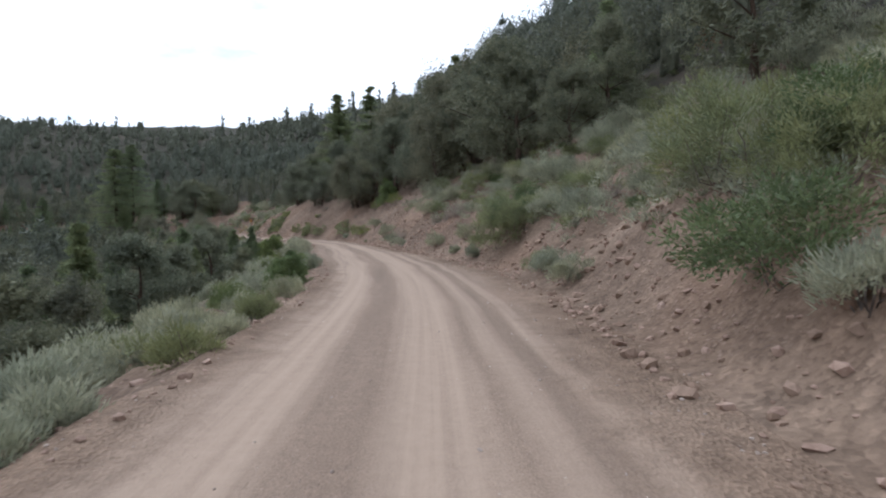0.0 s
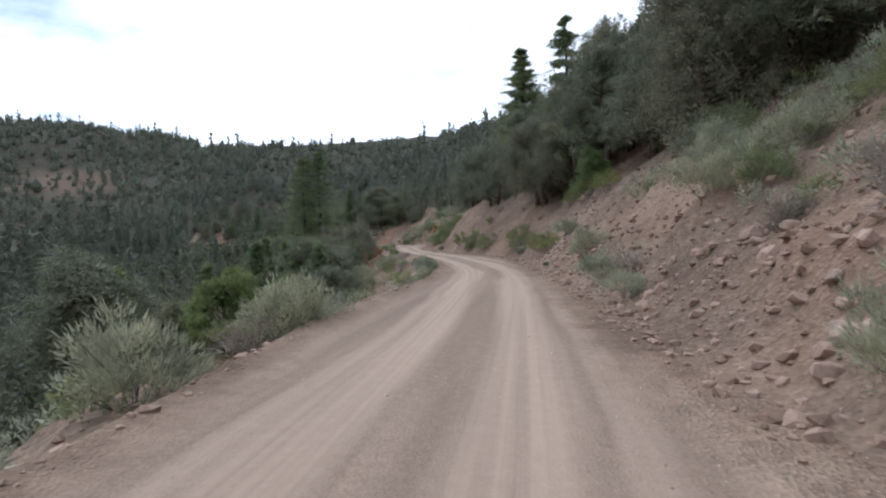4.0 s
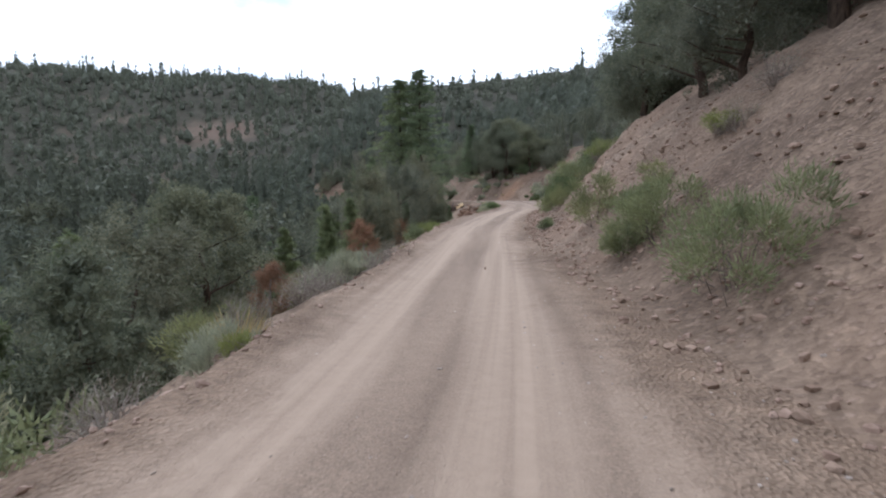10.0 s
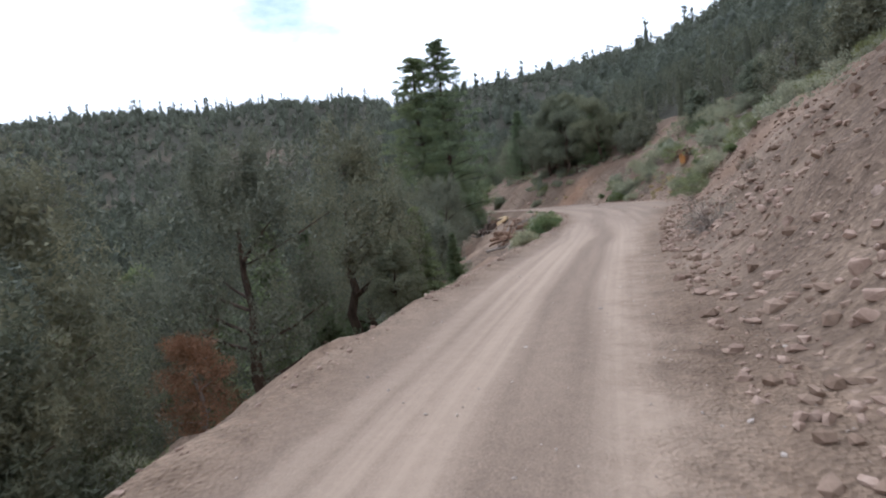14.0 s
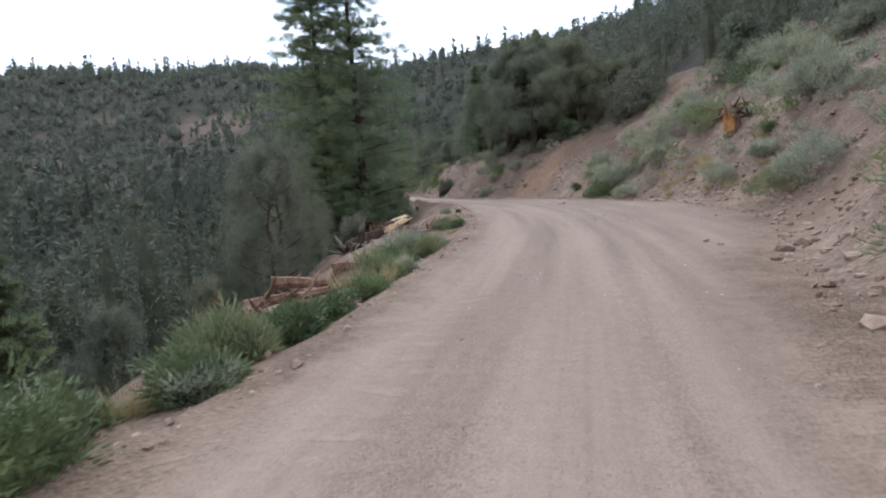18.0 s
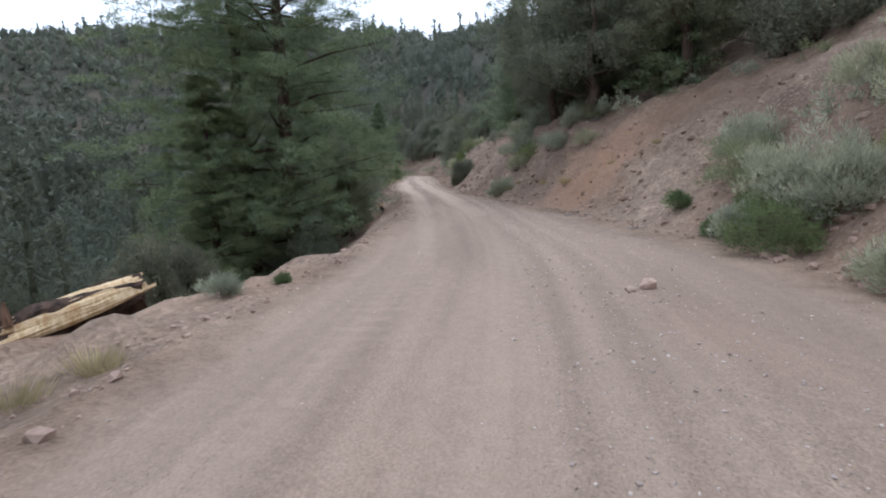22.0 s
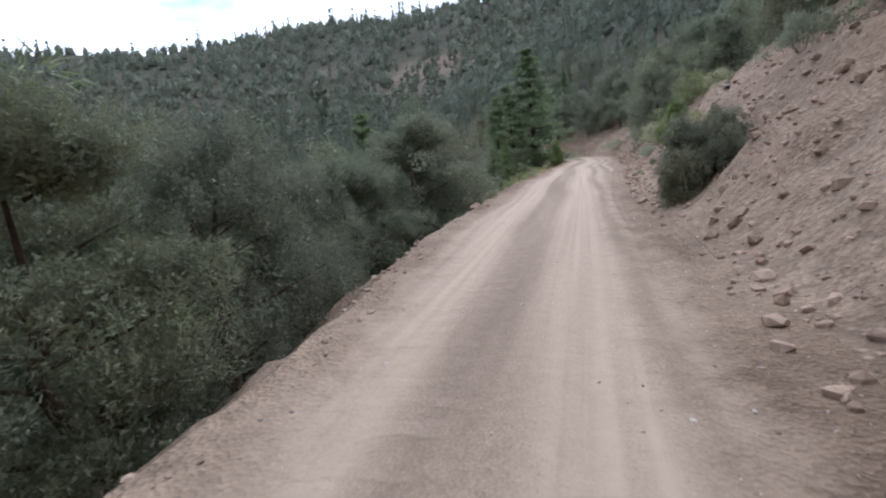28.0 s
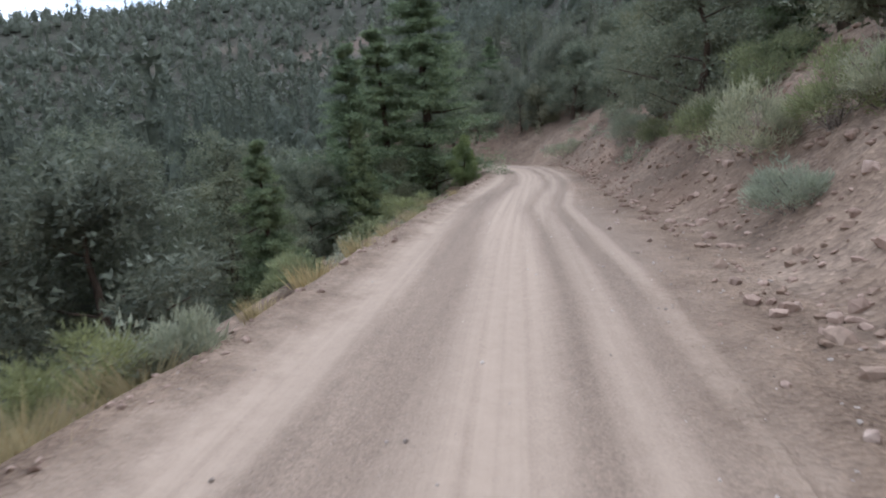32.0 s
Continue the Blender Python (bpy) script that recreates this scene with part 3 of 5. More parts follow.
def height(x, y, s=None, d=None):
    """The ground's height, for arrays of places."""
    shape = np.shape(x)
    x, y = np.ravel(x).astype(float), np.ravel(y).astype(float)
    if s is None:
        s, d = road_place(x, y)
    s, d = np.ravel(s), np.ravel(d)
    wl, wr = np.interp(s, *EDGE_L.T), np.interp(s, *EDGE_R.T)
    hb = np.interp(s, *BANK_H.T) * (1 + 0.5 * value_noise(s / 7.0, s * 0 + 3.3))
    off = np.hypot(x - BOWL[0], y - BOWL[1])
    turn = np.degrees(np.arctan2(y - BOWL[1], x - BOWL[0]))
    rim = np.interp(turn % 360, *RIM.T)
    far = -24 + 0.36 * np.maximum(off - 50, 0) + 0.10 * np.maximum(off - 215, 0)
    far = np.where(far > rim - 12, rim - 12 + 12 * np.tanh((far - rim + 12) / 12.0), far)
    far = far - 0.05 * np.maximum(off - 420, 0)
    far = far + 9 * fbm(x / 70.0, y / 70.0, 3) * smooth_step(60, 160, off) * (1 - 0.65 * smooth_step(300, 360, off))
    # uphill
    e = np.maximum(d - wr, 0)
    e = np.sqrt(e * e + 0.25) - 0.5
    k = 1.0 + 0.35 * value_noise(s / 5.0, d / 9.0 + 40) + 0.25 * np.exp(-((s - 201) / 7.0) ** 2)
    over = np.maximum(e - hb / k, 0)
    steep = 0.58 + 0.12 * np.exp(-((s - 132) / 26.0) ** 2) - 0.07 * smooth_step(165, 200, s)
    rise = steep * over
    rise = np.where(rise > 28, 28 + 34 * np.tanh((rise - 28) / 34.0), rise)
    hill = np.minimum(e * k, hb) + rise
    hill = hill + 5.0 * fbm(x / 34.0, y / 34.0, 3) * smooth_step(10, 45, d)
    # downhill
    g = np.maximum(-d - wl, 0)
    lip = np.interp(s, *SHOULDER.T)
    drop = -(lip * np.minimum(g, 6) + 0.62 * np.maximum(g - 6, 0) - 0.0050 * np.clip(g - 6, 0, 42) ** 2 - 0.28 * np.maximum(g - 48, 0))
    drop = np.maximum(drop, -25)
    w = smooth_step(38, 90, -d)
    down = drop * (1 - w) + far * w + 2.4 * fbm(x / 22.0, y / 22.0, 3) * smooth_step(6, 30, g)
    z = np.where(d > 0, hill, down)
    end = smooth_step(S_END - 30, S_END + 60, s)
    z = z * (1 - end) + far * end
    # small relief: stony banks, berm, wheel ruts
    rough = smooth_step(0.05, 1.2, e) + smooth_step(0.1, 1.5, g)
    ledge = np.abs(fbm(x / 1.3 + 5, y / 1.3, 3))
    z = z + rough * (0.55 * fbm(x / 2.3, y / 2.3, 4) + 0.30 * fbm(x / 0.7, y / 0.7, 3) - 0.40 * ledge + 0.08)
    z = z + 0.10 * np.exp(-((d + wl - 0.15) / 0.45) ** 2) * (0.6 + 1.2 * value_noise(s / 1.3, s * 0))
    z = z - 0.022 * (np.exp(-((d + 1.75) / 0.4) ** 2) + np.exp(-((d - 0.1) / 0.4) ** 2)) + 0.02 * fbm(x / 1.1, y / 1.1, 3)
    board = smooth_step(0.02, 0.3, value_noise(s / 9.0, s * 0 + 8)) * np.exp(-((d + 1.4) / 0.45) ** 2)
    z = z + 0.015 * board * np.sin(s * 2 * np.pi / 0.62 + 3 * value_noise(s, d))
    crust = smooth_step(138, 142, s) * (1 - smooth_step(168, 176, s))
    z = z + 0.06 * crust * smooth_step(0.55, 0.75, d + 0.5 * value_noise(s / 1.7, s * 0 + 2)) * (1 - rough)
    side_rut = smooth_step(236, 240, s) * (1 - smooth_step(262, 268, s))
    z = z - 0.09 * side_rut * np.exp(-((d - 1.4 - 0.06 * np.maximum(s - 250, 0)) / 0.15) ** 2) - 0.06 * side_rut * np.exp(-((d - 0.85 - 0.06 * np.maximum(s - 250, 0)) / 0.15) ** 2)
    return z.reshape(shape)


def at_road(s, d):
    """World x and y from the distance along the road and to its right."""
    px, py, nx, ny = (np.interp(s, S_ALL, c) for c in (LINE[:, 0], LINE[:, 1], NRM[:, 0], NRM[:, 1]))
    return px + nx * d, py + ny * d


def ground_at(s, d):
    x, y = at_road(s, d)
    return float(x), float(y), float(height(np.array([x]), np.array([y]))[0])


# one strip of ground that follows the road, and a wide sheet round it
rows_s = np.arange(int(52 / 0.4), len(LINE) - 2)
ss = S_ALL[rows_s]
wl, wr = np.interp(ss, *EDGE_L.T), np.interp(ss, *EDGE_R.T)
out_l = np.cumsum(0.22 * 1.085 ** np.arange(36))
out_r = np.cumsum(0.20 * 1.065 ** np.arange(46))
cols = [-wl - o for o in out_l[::-1]] + [-wl + (wl + wr) * k for k in np.linspace(0, 1, 46)] + [wr + o for o in out_r]
DD = np.stack(cols, 1)
SS = np.repeat(ss[:, None], DD.shape[1], 1)
XX = LINE[rows_s, 0][:, None] + NRM[rows_s, 0][:, None] * DD
YY = LINE[rows_s, 1][:, None] + NRM[rows_s, 1][:, None] * DD
ZZ = height(XX, YY, SS, DD)
n_r, n_c = DD.shape
ii, jj = np.meshgrid(np.arange(n_r - 1), np.arange(n_c - 1), indexing="ij")
quads = np.stack([ii * n_c + jj, ii * n_c + jj + 1, (ii + 1) * n_c + jj + 1, (ii + 1) * n_c + jj], -1)
V = np.stack([XX, YY, ZZ], -1).reshape(-1, 3)
UVS = np.stack([DD, SS], -1).reshape(-1, 2)
is_road = (jj >= 36) & (jj < 36 + 45)


def compact(V, F, U=None):
    used, inv = np.unique(F, return_inverse=True)
    return V[used], inv.reshape(F.shape), (U[used] if U is not None else None)


EDGES = np.stack([DD + wl[:, None], wr[:, None] - DD], -1).reshape(-1, 2)
v, f, u = compact(V, quads[is_road], np.c_[UVS, EDGES])
road = tagged(new("road", mesh("road", v, f, M_ROAD, smooth=True, uvs=u[:, :2], edges=u[:, 2:])),
              "packed tan dirt road with pale wheel tracks and gravel", "dirt road", kind="structure")
fs = quads[~is_road]
js = jj[~is_road]
v1, f1, _ = compact(V, fs)
mat1 = np.where((js > 36 + 45 + 26) | (js < 18), 1, 0)
L_MAX, R_MAX = out_l[-1], out_r[-1]
gx = np.r_[-3500, -2200, -1400, -900, np.arange(-640, 300, 5.0), 420, 700, 1300, 2200, 3500]
gy = np.r_[-3500, -2000, -1000, -500, -300, np.arange(-200, 640, 5.0), 800, 1100, 1700, 2500, 3500]
GX, GY = np.meshgrid(gx, gy, indexing="ij")
gs, gd = road_place(GX, GY)
GZ = height(GX, GY, gs, gd)
wide = np.interp(gs, *EDGE_L.T), np.interp(gs, *EDGE_R.T)
inside = np.where(gd < 0, 1 - smooth_step(L_MAX - 9, L_MAX + 1, -gd - wide[0]), 1 - smooth_step(R_MAX - 9, R_MAX + 1, gd - wide[1]))
inside = inside * smooth_step(52, 60, gs) * (1 - smooth_step(S_END - 9, S_END - 1, gs))
GZ = GZ - (0.12 + 3.0 * inside).reshape(GZ.shape)
a, c = GX.shape
ii, jj = np.meshgrid(np.arange(a - 1), np.arange(c - 1), indexing="ij")
f2 = np.stack([ii * c + jj, (ii + 1) * c + jj, (ii + 1) * c + jj + 1, ii * c + jj + 1], -1).reshape(-1, 4)
v2 = np.stack([GX, GY, GZ], -1).reshape(-1, 3)
ground = tagged(new("ground", mesh("ground", np.r_[v1, v2], np.r_[f1, f2 + len(v1)], [M_SOIL, M_FLOOR],
                                   index=np.r_[mat1, np.ones(len(f2), int)], smooth=True)),
                "reddish stony hillside with forest floor across a wooded valley", "ground", kind="structure")


# ---------------------------------------------------------------- trees


def lobes(rng, kind, tall, wide_, count):
    """The foliage masses of a tree at the origin: their centres, radii and the point of the trunk that each one hangs from."""
    if kind in ("pine", "ponderosa"):
        tall_crown = kind == "ponderosa"
        low = 0.12 if tall_crown else 0.08
        arms = 5 if count > 60 else 4 if count > 20 else 3
        per = 3 if count > 100 else 2 if count > 60 else 1
        tiers = max(5, int(count / (arms * per)))
        C, R, P = [], [], []
        for tier in range(tiers):
            k = (tier + rng.uniform(0, 0.5)) / tiers
            h = tall * (low + (1 - low) * k)
            for arm in range(arms):
                lift = rng.uniform(-0.6, 0.6) * tall * (1 - low) / tiers * min(1.0, 1.6 - 1.2 * k)
                if tall_crown and rng.rand() < 0.14:
                    continue
                ang = arm * 2 * np.pi / arms + tier * 0.83 + rng.normal() * 0.22
                reach = wide_ * (1 - k) ** (0.62 if tall_crown else 0.85) * rng.uniform(0.62, 1.1) + 0.008 * tall
                if tall_crown:
                    reach *= 0.82 + 0.4 * min(k, 0.3) / 0.3 * (1 - 0.3 * k)
                rise = rng.uniform(-0.12, 0.2)
                for n in range(per):
                    q = (n + 1.0) / per * rng.uniform(0.86, 1.05) if per > 1 else 0.62
                    spread = rng.normal() * 0.16 * reach * q
                    C.append((reach * q * np.cos(ang) - spread * np.sin(ang), reach * q * np.sin(ang) + spread * np.cos(ang), h + lift + reach * q * rise - 0.05 * reach * q * q))
                    r = (0.17 * wide_ + 0.12) * rng.uniform(0.75, 1.2) * (1.1 - 0.8 * k) * (1.0 if per > 1 else 1.6)
                    r = min(r, 0.85) if tall_crown else r
                    R.append((r, r, r * (0.55 if per > 1 else 0.8)))
                    P.append((0, 0, h + lift - 0.12 * reach))
        C.append((0, 0, tall * 0.93))
        R.append((0.008 * tall, 0.008 * tall, 0.07 * tall))
        P.append((0, 0, tall * 0.9))
        return np.array(C), np.array(R), np.array(P)
    w = unit(rng.normal(size=(count, 3)))
    w[:, 2] = np.where(w[:, 2] < -0.75, -w[:, 2], w[:, 2])
    bulges = unit(rng.normal(size=(8, 3)) * [1, 1, 0.8] + [0, 0, 0.25])
    bulge = 0.66 + 0.3 * np.max(np.clip(w @ bulges.T, 0, 1) ** 5, axis=1)
    r = bulge * rng.uniform(0.72, 1.05, count)
    C = np.stack([w[:, 0] * wide_ * r, w[:, 1] * wide_ * r, tall * 0.47 + w[:, 2] * tall * 0.52 * r], 1)
    up = np.clip(C[:, 2] / tall, 0, 1)
    C[:, :2] *= (1.12 - (0.72 if kind == "pinyon" else 0.5) * np.clip(up - 0.3, 0, 1))[:, None]
    size = wide_ * (0.25 if count > 40 else 0.36) * rng.uniform(0.7, 1.25, count) * (1.1 - 0.35 * up)
    R = np.stack([size * 0.8, size * 0.8, size * 1.3], 1) if kind == "juniper" else np.stack([size, size, size * 0.82], 1)
    P = np.stack([0 * r, 0 * r, np.clip(C[:, 2] - 0.4 * np.hypot(C[:, 0], C[:, 1]), 0.06 * tall, 0.8 * tall)], 1)
    return C, R, P


def leaf_skin(rng, C, R, each, length, width, lift=0.75, fill=0.5):
    """Small pointed sprays that clothe each foliage mass, lying outward like scales."""
    n = len(C) * each
    c, r = np.repeat(C, each, 0), np.repeat(R, each, 0)
    w = unit(rng.normal(size=(n, 3)) + [0, 0, 0.18])
    base = c + w * r * (fill + (1 - fill) * rng.uniform(0, 1, (n, 1)) ** 0.6)
    tang = unit(np.cross(w, rng.normal(size=(n, 3))))
    along = unit(tang + w * lift + [0, 0, 0.22])
    side = unit(np.cross(along, w + 0.55 * rng.normal(size=(n, 3))))
    k = rng.uniform(0.65, 1.3, (n, 1))
    L, W = np.broadcast_to(length, len(C)), np.broadcast_to(width, len(C))
    L, W = np.repeat(L, each)[:, None] * k, np.repeat(W, each)[:, None] * k
    V = np.stack([base + side * W * 0.5, base - side * W * 0.5, base + along * L], 1).reshape(-1, 3)
    return V, np.arange(3 * n).reshape(-1, 3)


def puffs(rng, C, R, each, share):
    """Breaks each foliage mass into smaller tufts spread over its outside."""
    n = len(C) * each
    w = unit(rng.normal(size=(n, 3)) + [0, 0, 0.3])
    c, r = np.repeat(C, each, 0), np.repeat(R, each, 0)
    return c + w * r * rng.uniform(0.62, 1.0, (n, 1)), r * share * rng.uniform(0.7, 1.3, (n, 1))


def core(rng, kind, tall, wide_, rings, sides, fill=0.66):
    """The dense inside of a far crown: an uneven closed hull that stops the view through it."""
    k = np.linspace(0, 1, rings)
    if kind == "pine":
        h = tall * (0.08 + 0.74 * k)
        r = wide_ * fill * (1 - k) ** 0.85 * np.where(np.arange(rings) % 2, 0.75, 1.0) + 0.02
    else:
        h = tall * (0.04 + 0.82 * k)
        r = wide_ * fill * np.sqrt(np.clip(1 - (2 * k - 0.8) ** 2 * 0.7, 0.0, 1)) * (1 - 0.4 * k) + 0.02
    ang = np.linspace(0, 2 * np.pi, sides, endpoint=False)
    rr = r[:, None] * rng.uniform(0.65, 1.2, (rings, sides))
    V = np.stack([rr * np.cos(ang), rr * np.sin(ang), h[:, None] + rng.uniform(-0.03, 0.03, (rings, sides)) * tall], -1).reshape(-1, 3)
    i, j = np.meshgrid(np.arange(rings - 1), np.arange(sides), indexing="ij")
    a, c = i * sides + j, i * sides + (j + 1) % sides
    return split(V, np.stack([a, c, c + sides, a + sides], -1).reshape(-1, 4))


def tree_meshes(seed, kind, tall, wide_, count, each, length, width, leaf, wood, limb_n=7):
    rng = np.random.RandomState(seed)
    C, R, P = lobes(rng, kind, tall, wide_, count)
    straight = kind in ("pine", "ponderosa")
    lean = rng.normal(size=2) * (0.012 if straight else 0.06) * tall
    bend = (np.clip(P[:, 2:3] / tall, 0, 1) ** 2) * lean
    C[:, :2] += bend
    P[:, :2] += bend
    many = 1 if each < 20 else 5 if straight else 8
    Cp, Rp = puffs(rng, C, R, many, 0.42 if straight else 0.34) if many > 1 else (C, R)
    pieces = [leaf_skin(rng, Cp, Rp, each // many, length, width, 1.2 if straight else 0.9, 0.2)]
    # older, denser sprays inside, which stop the view through the crown
    axis = np.stack([0 * C[:, 2], 0 * C[:, 2], 0.46 * tall + 0.8 * (C[:, 2] - 0.46 * tall)], 1) if not straight else P
    inner = axis + (C - axis) * (0.72 if not straight else 0.7)
    if kind != "ponderosa":
        pieces.append(leaf_skin(rng, inner, R * 0.85, max(12, each // 3), length * 1.2, width * 3.0, 0.5, 0.2))
    v, f = merge(pieces)
    wood_pieces = []
    hs = np.linspace(-0.5, tall * (0.97 if straight else 0.7), 8)
    k = np.clip(hs / tall, 0, 1)
    trunk = np.stack([lean[0] * k ** 2, lean[1] * k ** 2, hs], 1) + rng.normal(size=(8, 3)) * [0.003 * tall, 0.003 * tall, 0] * (1 if straight else 4)
    base_r = 0.012 * tall + 0.05 if straight else 0.03 * tall
    wood_pieces.append(tube(trunk, base_r * (1 - 0.9 * np.linspace(0, 1, 8)) + 0.012, 8))
    for n in rng.choice(len(C), min(limb_n, len(C)), replace=False):
        q = P[n, 2] / tall
        mid = (P[n] + C[n]) / 2 + [0, 0, 0.02 * tall * rng.uniform(-1, 0.6)]
        wood_pieces.append(tube([P[n], mid, C[n]], [base_r * 0.32 * (1.1 - q), base_r * 0.2 * (1.1 - q), 0.01], 5))
    tv, tf = merge(wood_pieces)
    return mesh("trunk", tv, tf, wood, smooth=True), mesh("crown", v, f, leaf)


KINDS = {
    "pine": ("tall dark green pine tree with a pointed crown", "pine tree", M_PINE, M_BARK_RED),
    "ponderosa": ("tall ponderosa pine with a reddish trunk and open green crown", "pine tree", M_PINE, M_BARK_RED),
    "pinyon": ("rounded dark green pinyon pine on the slope", "pinyon tree", M_PINYON, M_BARK),
    "juniper": ("bushy grey-green juniper tree on the slope", "juniper tree", M_JUNIPER, M_BARK),
    "sapling": ("small light green pine sapling by the road", "pine sapling", M_SAPLING, M_BARK),
    "rust": ("small dead conifer with rust-brown needles", "dead tree", M_RUST, M_DEAD),
}
SIZES = {"pine": (6.5, 11.0), "ponderosa": (12.0, 26.0), "pinyon": (4.0, 7.5), "juniper": (4.0, 7.5), "sapling": (2.0,), "rust": (3.0,)}
GIRTH = {"pine": 0.24, "ponderosa": 0.19, "pinyon": 0.40, "juniper": 0.44, "sapling": 0.36, "rust": 0.33}
PROTO = {}


def prototype(kind, n, fine, tall):
    tall = min(SIZES[kind], key=lambda h: abs(math.log(h / tall)))
    key = (kind, n, fine, tall)
    if key not in PROTO:
        leaf, wood = KINDS[kind][2:]
        wide_ = tall * GIRTH[kind]
        form, big = kind, tall > 5
        count, each, length, width = {2: (72 if big else 40, 560, 0.10, 0.021), 1: (60 if big else 34, 400, 0.115, 0.027), 0: (46 if big else 28, 104, 0.23, 0.06)}[fine]
        if kind == "pine":
            count, each, length, width = {2: (300, 150, 0.15, 0.019), 1: (225, 100, 0.17, 0.032), 0: (150, 36, 0.27, 0.065)}[fine]
        if kind == "ponderosa":
            count, each, length, width = (690, 400, 0.19, 0.021) if tall > 20 else (420, 330, 0.16, 0.018)
        if kind in ("sapling", "rust"):
            form, count, each, length, width = "pinyon", 40, 560 if kind == "sapling" else 200, 0.085, 0.012
        PROTO[key] = tree_meshes(100 + 13 * n + len(kind), form, tall, wide_, count, each, length, width, leaf, wood,
                                 110 if kind == "ponderosa" else 34 if fine == 2 and kind == "pine" else 14)
    return PROTO[key], tall


def plant(kind, x, y, tall, variant=0, fine=1, turn=0.0, stout=1.0, label="", z=None, group=""):
    (trunk, crown), nominal = prototype(kind, variant, fine, tall)
    z = float(height(np.array([x]), np.array([y]))[0]) if z is None else z
    tree = new(KINDS[kind][1].replace(" ", "_"))
    k = tall / nominal
    tree.matrix_world = pose(x, y, z - 0.25, 0, 0, turn) @ Matrix.Diagonal((k * stout, k * stout, k, 1))
    tagged(tree, label or KINDS[kind][0], KINDS[kind][1], group or "trees on the slopes")
    part("trunk", trunk, tree)
    part("crown", crown, tree)
    return tree


def plant_road(kind, s, d, tall, variant=0, fine=2, stout=1.0, label=""):
    x, y, z = ground_at(s, d)
    return plant(kind, x, y, tall, variant, fine, (s * 37.0) % 360, stout, label, z)


def joined_woods(name, label, spots, count, each, length, width, leaf, seed, rings, sides, fill):
    """Many distant trees in one object: spots are rows of x, y, z, height, width and kind (0 rounded, 1 pointed)."""
    rng = np.random.RandomState(seed)
    Cs, Rs, Ls, hulls = [], [], [], []
    for x, y, z, tall, wide_, pointed in spots:
        kind = "pine" if pointed else "pinyon"
        C, R, _ = lobes(rng, kind, tall, wide_, count)
        Cs.append(C + [x, y, z])
        Rs.append(R)
        Ls.append(np.full(len(C), 5.0 + 0.5 * (tall - 5.0)))
        hv, hf = core(rng, kind, tall, wide_, rings, sides, fill)
        hulls.append((hv + [x, y, z], hf))
    t = np.concatenate(Ls)
    V, F = merge([leaf_skin(rng, np.concatenate(Cs), np.concatenate(Rs), each, length * t, width * t, 0.8, 0.35)] + hulls)
    return tagged(new(name, mesh(name, V, F, leaf, smooth=False)), label, "woodland", kind="stuff")


# how far from the road the trees begin, uphill and downhill
LINE_R = np.array([(0, 22), (60, 18), (76, 14.5), (82, 11.5), (94, 9), (106, 8), (112, 6.8), (118, 5.8), (140, 5.6), (150, 6.4), (160, 6.8), (170, 7.6), (179, 12), (205, 15), (212, 14), (221, 8), (232, 7),
                   (240, 10), (262, 10), (272, 7), (280, 5), (400, 5)])
LINE_L = np.array([(0, 10), (85, 9), (100, 7.6), (120, 7.8), (145, 8), (156, 7), (164, 6.0), (182, 7.2), (196, 9), (208, 8.6), (214, 6.4), (236, 6.2), (242, 5.9), (256, 5.9), (262, 5.8),
                   (270, 6), (300, 4.6), (400, 4.6)])
rng = np.random.RandomState(21)
clear_x, clear_y = -290.0, 228.0


def jitter_grid(step, x0, x1, y0, y1):
    X, Y = np.meshgrid(np.arange(x0, x1, step), np.arange(y0, y1, step), indexing="ij")
    return np.c_[X.ravel(), Y.ravel()] + rng.uniform(-0.46, 0.46, (X.size, 2)) * step


